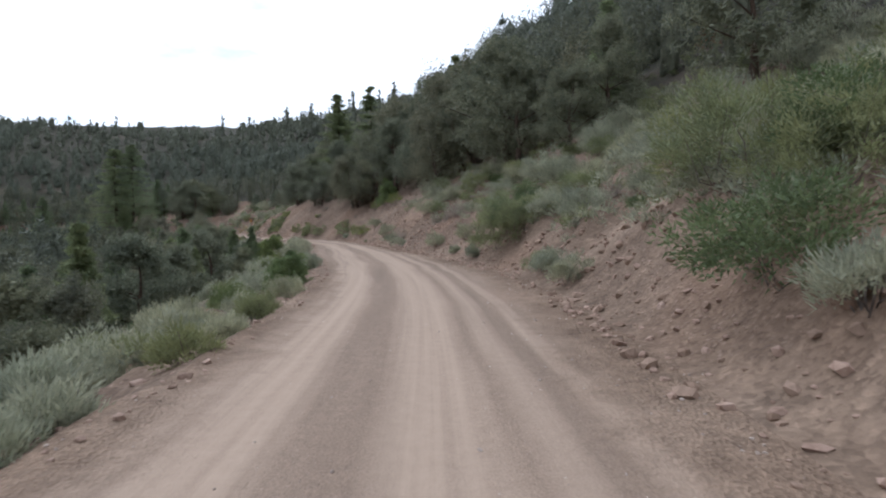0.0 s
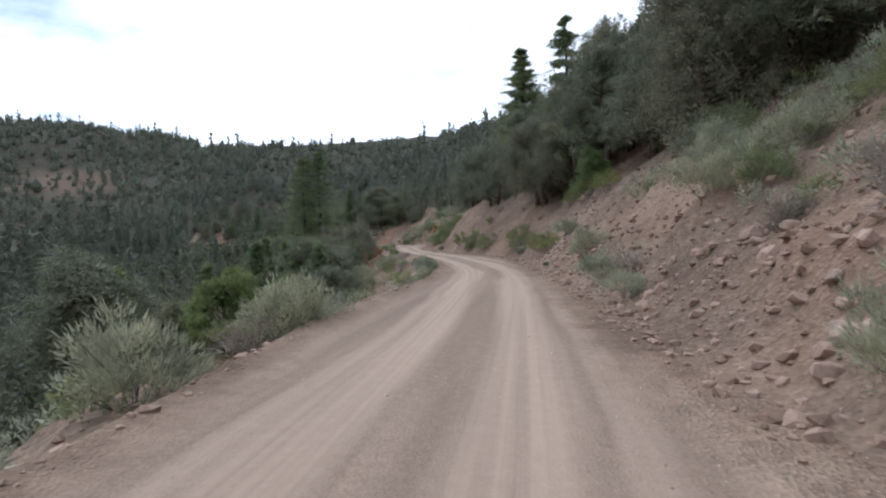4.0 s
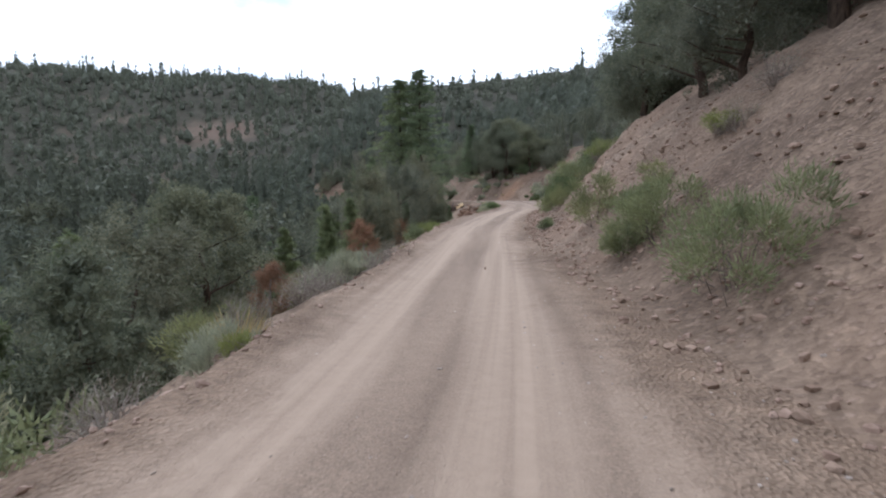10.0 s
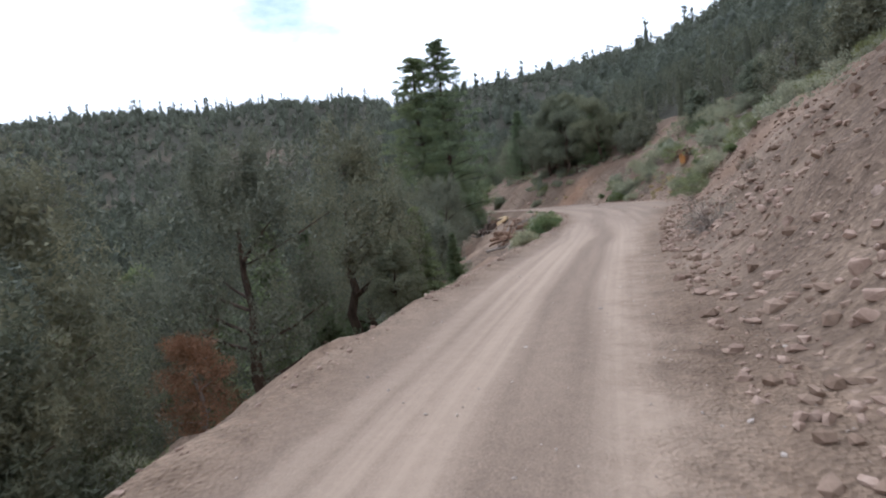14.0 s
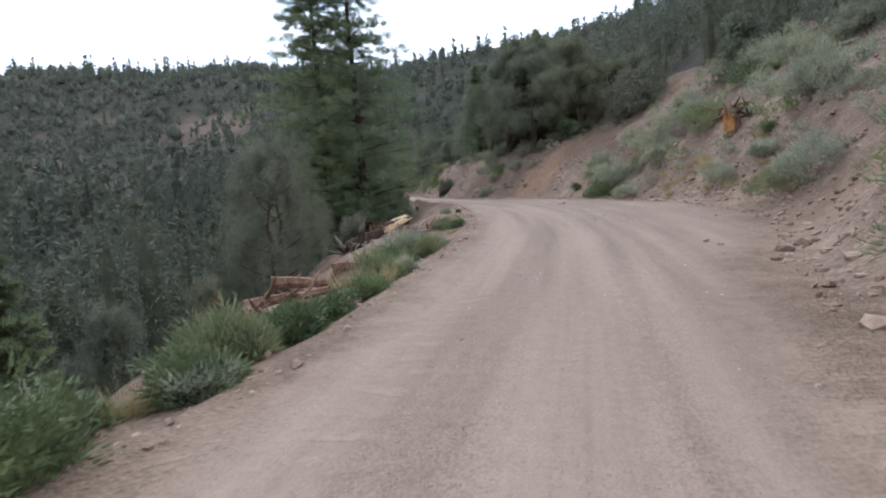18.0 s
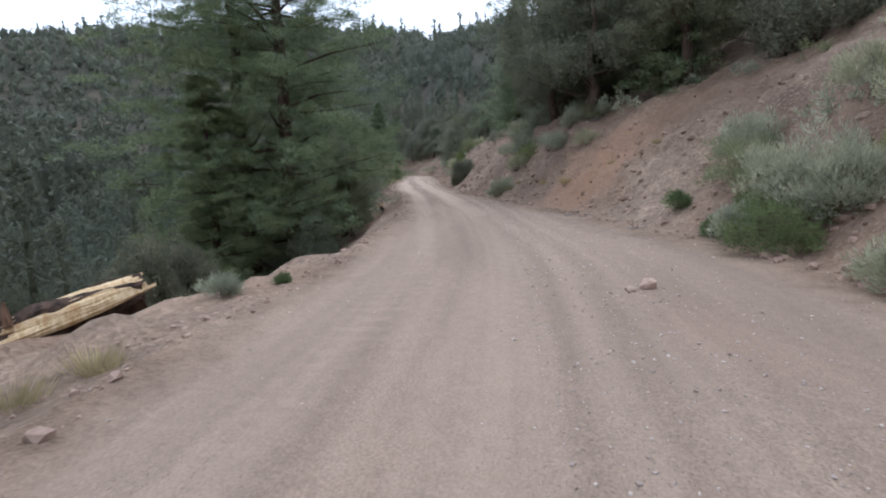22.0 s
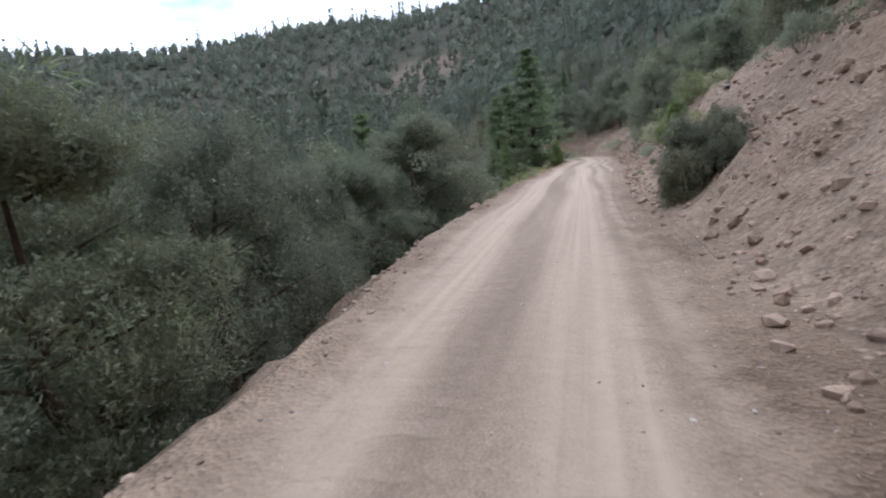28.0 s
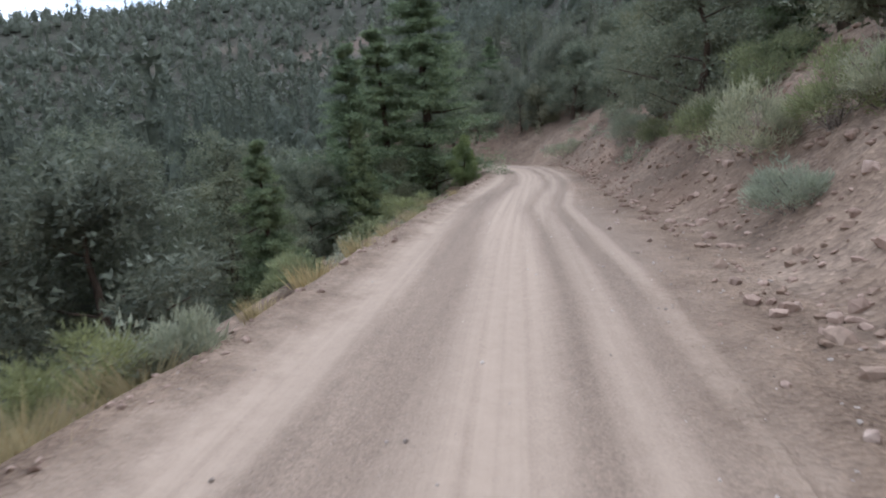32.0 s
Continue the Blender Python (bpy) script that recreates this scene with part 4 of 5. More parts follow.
fine_grid = jitter_grid(3.5, -190, 60, -20, 260)
mid_grid = jitter_grid(4.6, -260, 120, -60, 330)
wide_grid = jitter_grid(5.0, -560, 160, -60, 540)
things, near_w, mid_w, far_w = [], [], [], []
for level, cand in enumerate((fine_grid, mid_grid, wide_grid)):
    cs, cd = road_place(cand[:, 0], cand[:, 1])
    beyond = cs > S_END - 2
    close = np.where(beyond, 40 + (cs - S_END), np.abs(cd))
    lo, hi = ((0, 24), (24, 62), (62, 999))[level]
    off = np.hypot(cand[:, 0] - BOWL[0], cand[:, 1] - BOWL[1])
    thin = fbm(cand[:, 0] / 40.0, cand[:, 1] / 40.0, 2)
    bare = np.exp(-(((cand[:, 0] - clear_x) / 60) ** 2 + ((cand[:, 1] - clear_y) / 28) ** 2))
    lot = rng.rand(len(cand))
    cover = (0.84, 0.93, 0.98)[level] - 0.5 * bare - 0.9 * np.clip(thin, 0, 1) * smooth_step(150, 220, off)
    cover = cover - 0.25 * ((cd > 0) & (cs < 96) & (cd < 30))
    keep = (close >= lo) & (close < hi) & (off < 400) & (lot < cover) & (cs > 40) & ~((cd > 120) & ~beyond)
    keep &= beyond | np.where(cd > 0, cd > np.interp(cs, *LINE_R.T), -cd > np.interp(cs, *LINE_L.T))
    keep &= ~((level == 2) & (off > 240) & (lot * 17 % 1 < 0.25))
    keep &= ~((np.abs(cs - 252) < 5) & (cd < 0) & (cd > -6.4))
    keep &= ~((cs > 210) & (cs < 240) & (cd < 0) & (cd > -15.5))
    keep &= ~((cs > 186) & (cs < 212) & (cd < 0) & (cd > -18.0))
    sel = np.where(keep)[0]
    hz = height(cand[sel, 0], cand[sel, 1], cs[sel], cd[sel])
    for i, z in zip(sel, hz):
        x, y = cand[i]
        d, s = cd[i], cs[i]
        pointed = lot[i] * 7 % 1 < ((0.62 if 100 < s < 192 else 1.0 if 211 < s < 238 else 0.25, 0.8, 0.75 if off[i] < 135 else 0.2)[level] if d < 0 else (0.08, 0.12, 0.25)[level])
        size = 0.7 + 0.6 * (lot[i] * 31 % 1)
        if d > 0:
            size *= 1.0 + 0.42 * math.exp(-((s - 118) / 24.0) ** 2) - 0.15 * float(smooth_step(165, 195, s))
        tall = (13.5 if pointed and d < 0 else 8.0 if pointed else 5.4 if d < 0 else 6.6) * size
        if level == 0 and d < 0:
            top = 0.4 + 1.8 * (lot[i] * 53 % 1) if s < 196 else 4.9 + 2.6 * (lot[i] * 53 % 1) if s < 238 else (2.3 if s < 250 else 2.9) + 1.7 * (lot[i] * 53 % 1) if s < 270 else 1.5 + 2.0 * (lot[i] * 53 % 1)
            tall = float(np.clip(top - z, 2.4, 9.3 if not pointed else 12))
        if level == 0 and d > 0:
            tall = (9.5 if pointed else 7.2) * size
        if level == 2:
            tall = (13.0 if off[i] < 135 and pointed else 7.5 if pointed else 4.8) * size * (0.4 + 1.15 * (lot[i] * 91 % 1)) * (1.25 if off[i] > 240 else 1.0)
        wide_ = tall * ((0.26 if d > 0 else 0.22, 0.25, 0.25)[level] if pointed else (0.44, 0.54, 0.66)[level])
        if level == 0 and 60 < s < S_END - 6:
            things.append((close[i], x, y, z, pointed, tall, s, d))
        else:
            (near_w if level == 0 else mid_w if level == 1 else far_w).append((x, y, z - 0.3, tall, wide_, pointed))
things.sort()
for close, x, y, z, pointed, tall, s, d in things[270:]:
    near_w.append((x, y, z - 0.2, tall, tall * (0.22 if pointed else 0.42), pointed))
joined_woods("hillside_woods", "dense dark green pinyon and juniper woods above the road", near_w, 40, 32, 0.044, 0.0125, M_WOODS, 4, 6, 7, 0.16)
joined_woods("valley_woods", "dense dark green pines and junipers in the valley", mid_w, 26, 17, 0.068, 0.020, M_WOODS, 5, 7, 8, 0.46)
joined_woods("far_woods", "dark conifer woods across the valley and ridges", far_w, 11, 5, 0.16, 0.085, M_WOODS, 6, 5, 5, 0.5)
for n, (close, x, y, z, pointed, tall, s, d) in enumerate(things[:270]):
    kind = "pine" if pointed else ("juniper" if n % 3 == 0 else "pinyon")
    stout = 0.9 + 0.3 * (n * 0.37 % 1)
    if d < 0:
        stout = min(stout, max(0.5, (close - 3.5) / (tall * GIRTH[kind])))
    plant(kind, x, y, tall, n % 2 if close < 13 else n % 3, 2 if close < 8.0 and 203 < s < 272 and d < 0 else 1 if close < 13 else 0, n * 77.0, stout, z=z - 0.6 if d > 0 else z)

# the trees that stand out
plant("ponderosa", -81.0, 139.8, 27.6, 0, 2, 0.0, 1.36)
plant("ponderosa", -77.5, 140.7, 26.8, 1, 2, 40.0, 1.2)
plant("ponderosa", -77.7, 136.9, 12.5, 2, 2, 75.0, 1.35, "leafy green young ponderosa pine below the road's edge")
for s, d, tall, stout in ((230.0, -5.4, 4.6, 0.9), (233.5, -5.9, 6.2, 0.9), (237.0, -6.4, 6.6, 0.9), (239.5, -8.5, 7.5, 0.9), (225.8, -6.6, 3.4, 0.9), (234.5, -9.5, 9.0, 0.9)):
    plant_road("pinyon", s, d, tall, int(s) % 3, 2, stout, "dark pinyon pine leaning over the road's edge")
for s, d, tall in ((215.0, -9.6, 4.2), (219.0, -10.2, 4.8), (213.5, -16.0, 8.5), (220.0, -17.5, 9.0), (225.5, -20.0, 9.5)):
    plant_road("juniper", s, d, tall, int(s) % 2, 2, 0.75, "brown-green juniper on the slope below the pines")
plant_road("pinyon", 258.2, -7.3, 7.6, 1, stout=0.85, label="big dark juniper with a thick trunk at the edge")
for s, d, tall in ((254.5, -6.7, 6.0), (260.0, -7.2, 7.0), (245.6, -7.8, 6.0), (250.0, -8.0, 5.6), (257.0, -9.0, 7.2), (263.5, -8.2, 6.4), (241.5, -7.2, 6.2)):
    plant_road("juniper", s, d, tall, int(s) % 2, label="dense dark juniper just below the road's edge")
plant_road("pine", 293.5, -7.8, 11.5, 0, 1, stout=1.5)
plant_road("pine", 296.0, -5.6, 14.0, 1, stout=1.6, label="full green pine standing at the bend")
plant_road("pine", 148.0, 11.2, 14.5, 2, stout=1.5, label="tall open pine high on the cut bank")
plant_road("pine", 249.0, 8.2, 12.0, 0, stout=1.4, label="open pine leaning over the bank")
for s, d, tall in ((245.6, 2.1, 1.5), (246.4, 2.4, 1.9), (246.0, 2.9, 1.8)):
    plant_road("juniper", s, d, tall, int(s * 10) % 3, stout=1.05, label="dense dark green juniper bush on the bank")
plant_road("pine", 289.0, -9.0, 11.0, 2, 1, stout=1.2)
for s, d, tall in ((158, -8.6, 6.4), (163, -8.0, 6.8), (168, -8.0, 6.9), (173, -8.8, 6.4)):
    plant_road("juniper", s, d, tall, int(s) % 2, 1, 0.85, label="big brown-green juniper below the road's edge")
for s, d, tall, stout in ((201.5, -12.0, 8.0, 0.70), (207.5, -13.2, 8.6, 0.78), (195.5, -12.4, 2.8, 0.85), (191.0, -13.5, 3.4, 0.85)):
    plant_road("juniper", s, d, tall, int(s) % 2, 2, stout, "big brown-green juniper with twisted limbs on the slope")
for s, d, tall in ((144.5, -10.2, 7.2), (125, -10.8, 6.8), (226.5, 6.6, 9.8), (229.0, 7.4, 10.6), (232.5, 6.6, 10.4), (231.0, 9.8, 11.0), (235.0, 8.2, 10.0), (222.8, 9.4, 9.0), (122.5, 8.6, 9.0), (126, 7.6, 8.2), (131, 7.0, 7.4), (248, 9.5, 9.5)):
    plant_road("pinyon", s, d, tall, int(s) % 3, 2 if s > 200 else 1)
for s, d, tall, stout in ((78.2, -4.1, 1.7, 1.25), (259, 4.0, 2.3, 0.9), (120, 6.4, 3.4, 0.9), (98, -6.4, 2.2, 1.1),
                          (104, -7.2, 2.4, 1.0), (84, -5.2, 1.9, 1.2), (291.5, -3.4, 3.0, 0.8)):
    plant_road("sapling", s, d, tall, int(s) % 2, 1, stout)
for s, d, tall in ((147.2, -5.4, 2.4), (160.5, -7.2, 2.6), (112, -22, 5.0), (92.3, 21.4, 2.8), (142.6, -7.2, 2.6)):
    plant_road("rust", s, d, tall, 0, 1)


# ---------------------------------------------------------------- shrubs and grass
SHRUB = {
    "S": ("grey-green sagebrush mound with pale upright tips", "sagebrush", "sagebrush", M_SAGE),
    "R": ("olive green rabbitbrush shrub with brown twigs", "rabbitbrush", "shrub", M_RABBIT),
    "G": ("fresh green leafy shrub beside the road", "leafy_shrub", "shrub", M_GREEN),
    "Y": ("yellow-green rabbitbrush with bare grey twigs below", "yellow_rabbitbrush", "shrub", M_YELLOW),
    "D": ("dead grey brush with bare tangled twigs", "dead_brush", "dead shrub", M_DRY),
    "T": ("tuft of pale dry grass at the road's edge", "grass_tuft", "grass", M_GRASS),
}
SHRUB_PROTO = {}


def shrub_meshes(kind, n, r):
    """Foliage and twigs of a shrub of about that radius."""
    R = min((0.35, 0.75, 1.2), key=lambda q: abs(math.log(q / r)))
    if (kind, n, R) in SHRUB_PROTO:
        return SHRUB_PROTO[kind, n, R]
    rng = np.random.RandomState(300 + n * 7 + ord(kind))
    count = int({"S": 26, "R": 26, "G": 46, "Y": 24, "D": 16, "T": 8}[kind] * (0.6 + 1.7 * R))
    w = unit(rng.normal(size=(count, 3)) * [1, 1, 0.8] + [0, 0, 0.35])
    w[:, 2] = np.abs(w[:, 2])
    lobes = unit(rng.normal(size=(7, 3)) + [0, 0, 0.5])
    bulge = 0.62 + 0.46 * np.max(np.clip(w @ lobes.T, 0, 1) ** 6, axis=1)
    c = w * R * bulge[:, None] * rng.uniform(0.6, 1, (count, 1)) * [1, 1, 0.95] + [0, 0, 0.16 * R]
    if kind == "T":
        m = int(220 * (0.5 + R))
        a = rng.uniform(0, 2 * np.pi, m)
        along = unit(np.stack([np.cos(a) * 0.55, np.sin(a) * 0.55, rng.uniform(0.6, 1.4, m)], 1))
        base = np.stack([np.cos(a), np.sin(a), 0 * a], 1) * rng.uniform(0, 0.75 * R, (m, 1))
        v, f = blades(rng, base, along, rng.uniform(0.3, 0.6, m) * (0.5 + 0.6 * R), 0.014)
    else:
        each, length, width, up = {"S": (70, 0.080, 0.016, 0.8), "R": (78, 0.075, 0.013, 0.5), "G": (54, 0.065, 0.020, 0.2), "Y": (60, 0.065, 0.012, 0.4), "D": (26, 0.06, 0.009, 0.4)}[kind]
        v, f = tufts(rng, c, w, 0.10 + 0.10 * R, each, length * (0.8 + 0.35 * R), width * (0.8 + 0.45 * R), 0.7, up)
    twigs = []
    for k in rng.choice(count, min(count, {"S": 14, "R": 12, "G": 10, "Y": 26, "D": 40, "T": 2}[kind]), replace=False):
        foot = np.array([*rng.uniform(-0.12, 0.12, 2) * R, -0.15])
        tip = c[k] * 0.95
        mid = (foot + tip) / 2 + rng.normal(size=3) * 0.10 * R
        thick = 0.012 if kind in "YD" else 0.008
        twigs.append(tube([foot, mid, tip, tip + rng.normal(size=3) * 0.12 * R], [thick, thick * 0.75, thick * 0.5, 0.003], 4))
        if kind in "YD":
            for j in range(2):
                twigs.append(tube([mid, mid + rng.normal(size=3) * 0.2 * R, mid + w[k] * 0.45 * R + rng.normal(size=3) * 0.2 * R], [thick * 0.6, thick * 0.4, 0.003], 4))
    tv, tf = merge(twigs)
    SHRUB_PROTO[kind, n, R] = mesh("foliage", v, f, SHRUB[kind][3]), mesh("twig_tangle", tv, tf, M_DEAD if kind in "YD" else M_TWIG), R
    return SHRUB_PROTO[kind, n, R]


def shrubs(rows):
    """Shrubs by kind, distance along the road and to its right, and radius."""
    for kind, s, d, r in rows:
        leaves, twigs, nominal = shrub_meshes(kind, int(s * 10) % 3, r)
        x, y, z = ground_at(s, d)
        label, name, category, _ = SHRUB[kind]
        ob = new(name)
        k = r / nominal * (1.22 if kind in "SRY" else 1.0)
        ob.matrix_world = pose(x, y, z - 0.03, 0, 0, s * 71 % 360) @ Matrix.Diagonal((k, k, k * (0.85 + 0.3 * (s * 3.7 % 1)), 1))
        tagged(ob, label, category, "shrubs along the road")
        part("foliage", leaves, ob)
        tagged(part("twig_tangle", twigs, ob), kind="stuff")



shrubs((('S', 64.2, -3.3, 0.31), ('S', 64.9, -3.4, 0.39), ('S', 64.9, 3.9, 0.46), ('S', 66.4, -4.6, 0.47), ('G', 66.6, 4.2, 1.36), ('R', 67.7, -3.4, 0.41), ('S', 68.8, -5.4, 0.56), ('S', 69.2, -3.4, 0.42), ('S', 69.6, -4.9, 0.52), ('S', 69.6, -6.3, 0.50), ('R', 70.8, -3.3, 0.32), ('R', 71.8, -3.4, 0.34)))
shrubs((('S', 72.0, -4.2, 0.34), ('S', 73.9, -5.3, 0.44), ('S', 74.4, -3.4, 0.53), ('S', 74.7, -6.5, 0.69), ('S', 75.5, 3.8, 0.59), ('S', 76.3, 8.4, 1.50), ('R', 76.4, 3.8, 0.57), ('S', 76.4, -8.9, 0.71), ('S', 76.9, 7.3, 0.79), ('S', 78.0, 5.5, 0.80), ('S', 78.2, 15.4, 1.45), ('S', 78.3, 11.2, 1.28)))
shrubs((('S', 78.5, 13.9, 1.28), ('S', 79.0, 9.8, 1.10), ('S', 80.3, 5.5, 0.79), ('S', 81.5, 6.0, 0.80), ('S', 81.5, 7.7, 0.91), ('S', 82.1, 9.5, 0.91), ('S', 82.1, -6.7, 0.65), ('R', 82.2, 4.8, 1.30), ('R', 84.0, 4.7, 1.20), ('G', 83.2, 5.6, 1.10), ('S', 83.1, -5.4, 0.98), ('S', 84.3, -3.6, 0.42)))
shrubs((('S', 84.3, 3.4, 0.34), ('S', 85.1, 7.2, 1.09), ('S', 85.1, -3.8, 0.35), ('S', 85.7, -4.9, 0.84), ('R', 85.8, 13.5, 1.05), ('S', 86.5, 7.7, 1.04), ('S', 86.6, 10.6, 1.23), ('S', 86.9, 12.0, 1.33), ('S', 87.1, 5.3, 0.39), ('S', 87.5, 3.3, 0.29), ('S', 88.5, 4.1, 0.61), ('R', 88.7, -7.0, 0.97)))
shrubs((('S', 89.9, 14.2, 1.09), ('S', 91.1, 7.0, 0.99), ('R', 92.2, 8.5, 1.05), ('D', 93.5, 5.0, 0.85), ('T', 94.3, -5.8, 0.42), ('T', 95.8, -5.3, 0.31), ('D', 97.0, 4.5, 0.64), ('S', 97.8, -4.7, 0.23), ('R', 97.9, 7.2, 1.05), ('S', 98.3, 9.1, 1.00), ('S', 99.8, 2.3, 0.57), ('S', 100.7, 6.5, 0.89)))
shrubs((('S', 100.8, 4.4, 0.73), ('D', 101.5, 2.8, 0.79), ('S', 102.2, 6.1, 0.72), ('S', 103.3, 2.3, 0.75), ('S', 104.1, 6.0, 1.07), ('R', 105.7, 7.0, 1.05), ('S', 107.9, 7.0, 1.31), ('S', 108.3, 2.7, 0.75), ('S', 111.1, -3.8, 0.52), ('Y', 112.9, -3.7, 0.20), ('G', 112.9, 1.8, 0.18), ('S', 114.9, 3.3, 0.75)))
shrubs((('Y', 116.8, 6.1, 1.05), ('Y', 117.3, -4.9, 0.75), ('S', 117.4, -3.6, 0.66), ('S', 118.3, -3.8, 0.73), ('Y', 118.7, 3.3, 0.85), ('S', 119.2, -3.4, 0.23), ('S', 119.8, -3.4, 0.34), ('R', 121.6, 3.6, 0.85), ('Y', 122.7, 6.1, 0.66), ('G', 123.6, -3.3, 0.48), ('G', 124.3, -3.3, 0.33), ('S', 124.7, 3.1, 0.42)))
shrubs((('R', 126.0, 3.4, 1.02), ('R', 128.0, 3.8, 0.99), ('D', 128.2, 5.7, 0.46), ('D', 128.7, 4.8, 0.65), ('T', 130.5, -5.6, 1.23), ('D', 131.1, -3.8, 0.68), ('D', 132.1, -4.6, 0.69), ('S', 132.3, -7.8, 1.50), ('Y', 132.9, -3.4, 0.21), ('R', 133.5, 2.6, 0.97), ('S', 134.0, -4.3, 0.55), ('T', 134.8, -4.4, 0.50)))
shrubs((('D', 135.4, -4.6, 0.70), ('R', 135.7, -5.4, 0.82), ('D', 136.9, -4.1, 0.75), ('R', 137.4, 2.7, 0.85), ('R', 137.8, 2.2, 0.41), ('D', 139.2, -4.6, 0.77), ('R', 139.4, 2.9, 0.70), ('D', 139.4, 4.9, 0.60), ('D', 139.6, 5.7, 0.69), ('Y', 140.0, 4.8, 0.41), ('D', 140.2, -3.4, 0.54), ('R', 140.4, 3.5, 0.56)))
shrubs((('D', 141.0, -5.1, 1.11), ('D', 141.3, -4.8, 0.75), ('R', 141.6, 2.3, 0.79), ('S', 142.4, -4.6, 0.70), ('D', 143.1, -3.5, 0.58), ('S', 143.3, -5.2, 0.87), ('T', 144.2, -3.4, 0.18), ('T', 144.8, -3.5, 0.18), ('T', 146.5, -3.4, 0.18), ('R', 148.1, -3.6, 0.42), ('R', 148.5, 1.5, 0.33), ('T', 150.0, -3.5, 0.25)))
shrubs((('Y', 151.0, -3.7, 0.41), ('Y', 152.6, -3.7, 0.36), ('R', 156.4, 1.9, 0.55), ('G', 156.7, 2.4, 0.80), ('R', 157.0, 3.2, 0.90), ('G', 157.2, 4.1, 0.85), ('R', 157.3, 5.0, 0.75), ('D', 168.0, 1.9, 0.80), ('D', 173.0, 3.9, 0.59), ('S', 173.8, -3.7, 0.45), ('T', 174.6, -3.7, 0.34), ('T', 174.9, -3.5, 0.18)))
shrubs((('G', 179.3, -3.5, 0.84), ('S', 181.1, -3.3, 0.32), ('S', 182.0, -5.3, 0.36), ('R', 182.2, 3.5, 1.05), ('G', 183.2, -3.6, 0.49), ('G', 185.2, -3.3, 0.38), ('R', 186.7, -3.7, 0.39), ('S', 187.2, -3.3, 0.26), ('G', 189.4, -4.2, 0.45), ('G', 190.3, -4.4, 0.50), ('R', 191.2, -4.5, 0.50), ('S', 191.9, -3.4, 0.18)))
shrubs((('S', 193.7, -3.8, 0.20), ('S', 193.8, 6.5, 1.14), ('R', 194.9, 6.3, 1.00), ('T', 196.0, -3.7, 0.30), ('G', 197.8, -3.6, 0.32)))
shrubs((('S', 198.3, 9.1, 1.28), ('S', 198.5, 7.5, 0.51), ('S', 200.0, 6.6, 0.65), ('S', 200.9, 6.8, 0.67), ('G', 199.3, -4.4, 0.34), ('G', 199.9, -4.3, 0.34), ('R', 198.4, -4.2, 0.3), ('G', 197.6, -4.1, 0.3), ('S', 191.8, -4.4, 0.5), ('S', 190.8, -4.8, 0.55), ('S', 192.6, -4.9, 0.42), ('T', 202.3, 7.1, 0.31), ('T', 202.8, 6.7, 0.31), ('T', 203.0, 8.6, 0.34), ('S', 203.3, 14.8, 1.50), ('T', 203.4, -4.2, 0.35)))
shrubs((('T', 203.8, 7.2, 0.34), ('T', 203.9, 6.5, 0.33), ('T', 204.1, -3.8, 0.23), ('T', 204.2, -4.0, 0.30), ('S', 205.0, 13.3, 1.32), ('S', 207.4, -4.3, 0.26), ('D', 206.1, 6.3, 0.67), ('D', 207.5, 8.5, 0.79), ('S', 208.0, 14.2, 1.50)))
shrubs((('G', 208.1, -3.6, 0.18), ('G', 208.5, 12.9, 1.21), ('S', 208.6, 7.8, 0.90), ('S', 208.8, 9.9, 1.12), ('S', 209.0, 8.8, 1.16), ('S', 209.7, 5.8, 0.60), ('S', 209.9, 6.0, 1.18), ('S', 209.9, 7.9, 1.03), ('S', 210.2, 6.2, 0.75), ('S', 211.0, 5.9, 1.00), ('S', 211.0, 4.9, 0.69), ('G', 211.2, 5.4, 0.75)))
shrubs((('S', 211.6, 15.0, 1.15), ('S', 211.7, 13.6, 1.50), ('S', 211.8, 7.9, 0.78), ('G', 211.8, 4.8, 0.40), ('G', 211.9, 6.1, 0.70), ('R', 212.5, 5.9, 1.05), ('S', 213.9, 6.6, 0.91), ('G', 214.2, 5.0, 0.42), ('T', 218.4, 6.1, 0.22)))
shrubs((('T', 220.1, 5.2, 0.24), ('T', 222.2, 4.1, 0.37), ('S', 223.4, 5.4, 0.54), ('T', 224.5, 3.8, 0.25), ('S', 226.8, 4.9, 0.67), ('S', 227.5, 6.0, 0.72), ('T', 227.9, 3.5, 0.32), ('T', 228.3, 3.0, 0.25), ('S', 229.0, 2.5, 0.48), ('S', 229.5, 3.7, 0.71), ('R', 229.7, 4.5, 0.60), ('S', 231.0, 4.5, 0.90)))
shrubs((('S', 233.1, 4.9, 0.79), ('S', 235.3, 5.3, 0.91), ('S', 243.9, 6.7, 0.71), ('S', 250.8, 6.3, 0.75), ('R', 253.8, 3.7, 0.70), ('S', 255.2, -3.7, 0.37), ('T', 256.6, 3.5, 0.32), ('S', 258.4, 2.4, 0.18), ('T', 259.3, -3.5, 0.26), ('S', 259.9, 3.2, 0.18), ('T', 261.0, -3.3, 0.31), ('T', 263.4, -3.2, 0.45)))
shrubs((('S', 265.2, -3.0, 0.41), ('T', 266.7, -2.9, 0.29), ('T', 267.2, -5.9, 0.68), ('S', 268.4, 6.1, 0.70), ('T', 268.5, -2.9, 0.48), ('S', 269.2, 4.1, 0.63), ('S', 270.1, 5.7, 0.67), ('S', 270.4, 4.2, 0.30), ('D', 270.9, 5.4, 0.44), ('T', 271.0, -2.9, 0.45), ('S', 272.1, 4.6, 0.99), ('T', 273.0, -2.8, 0.40)))
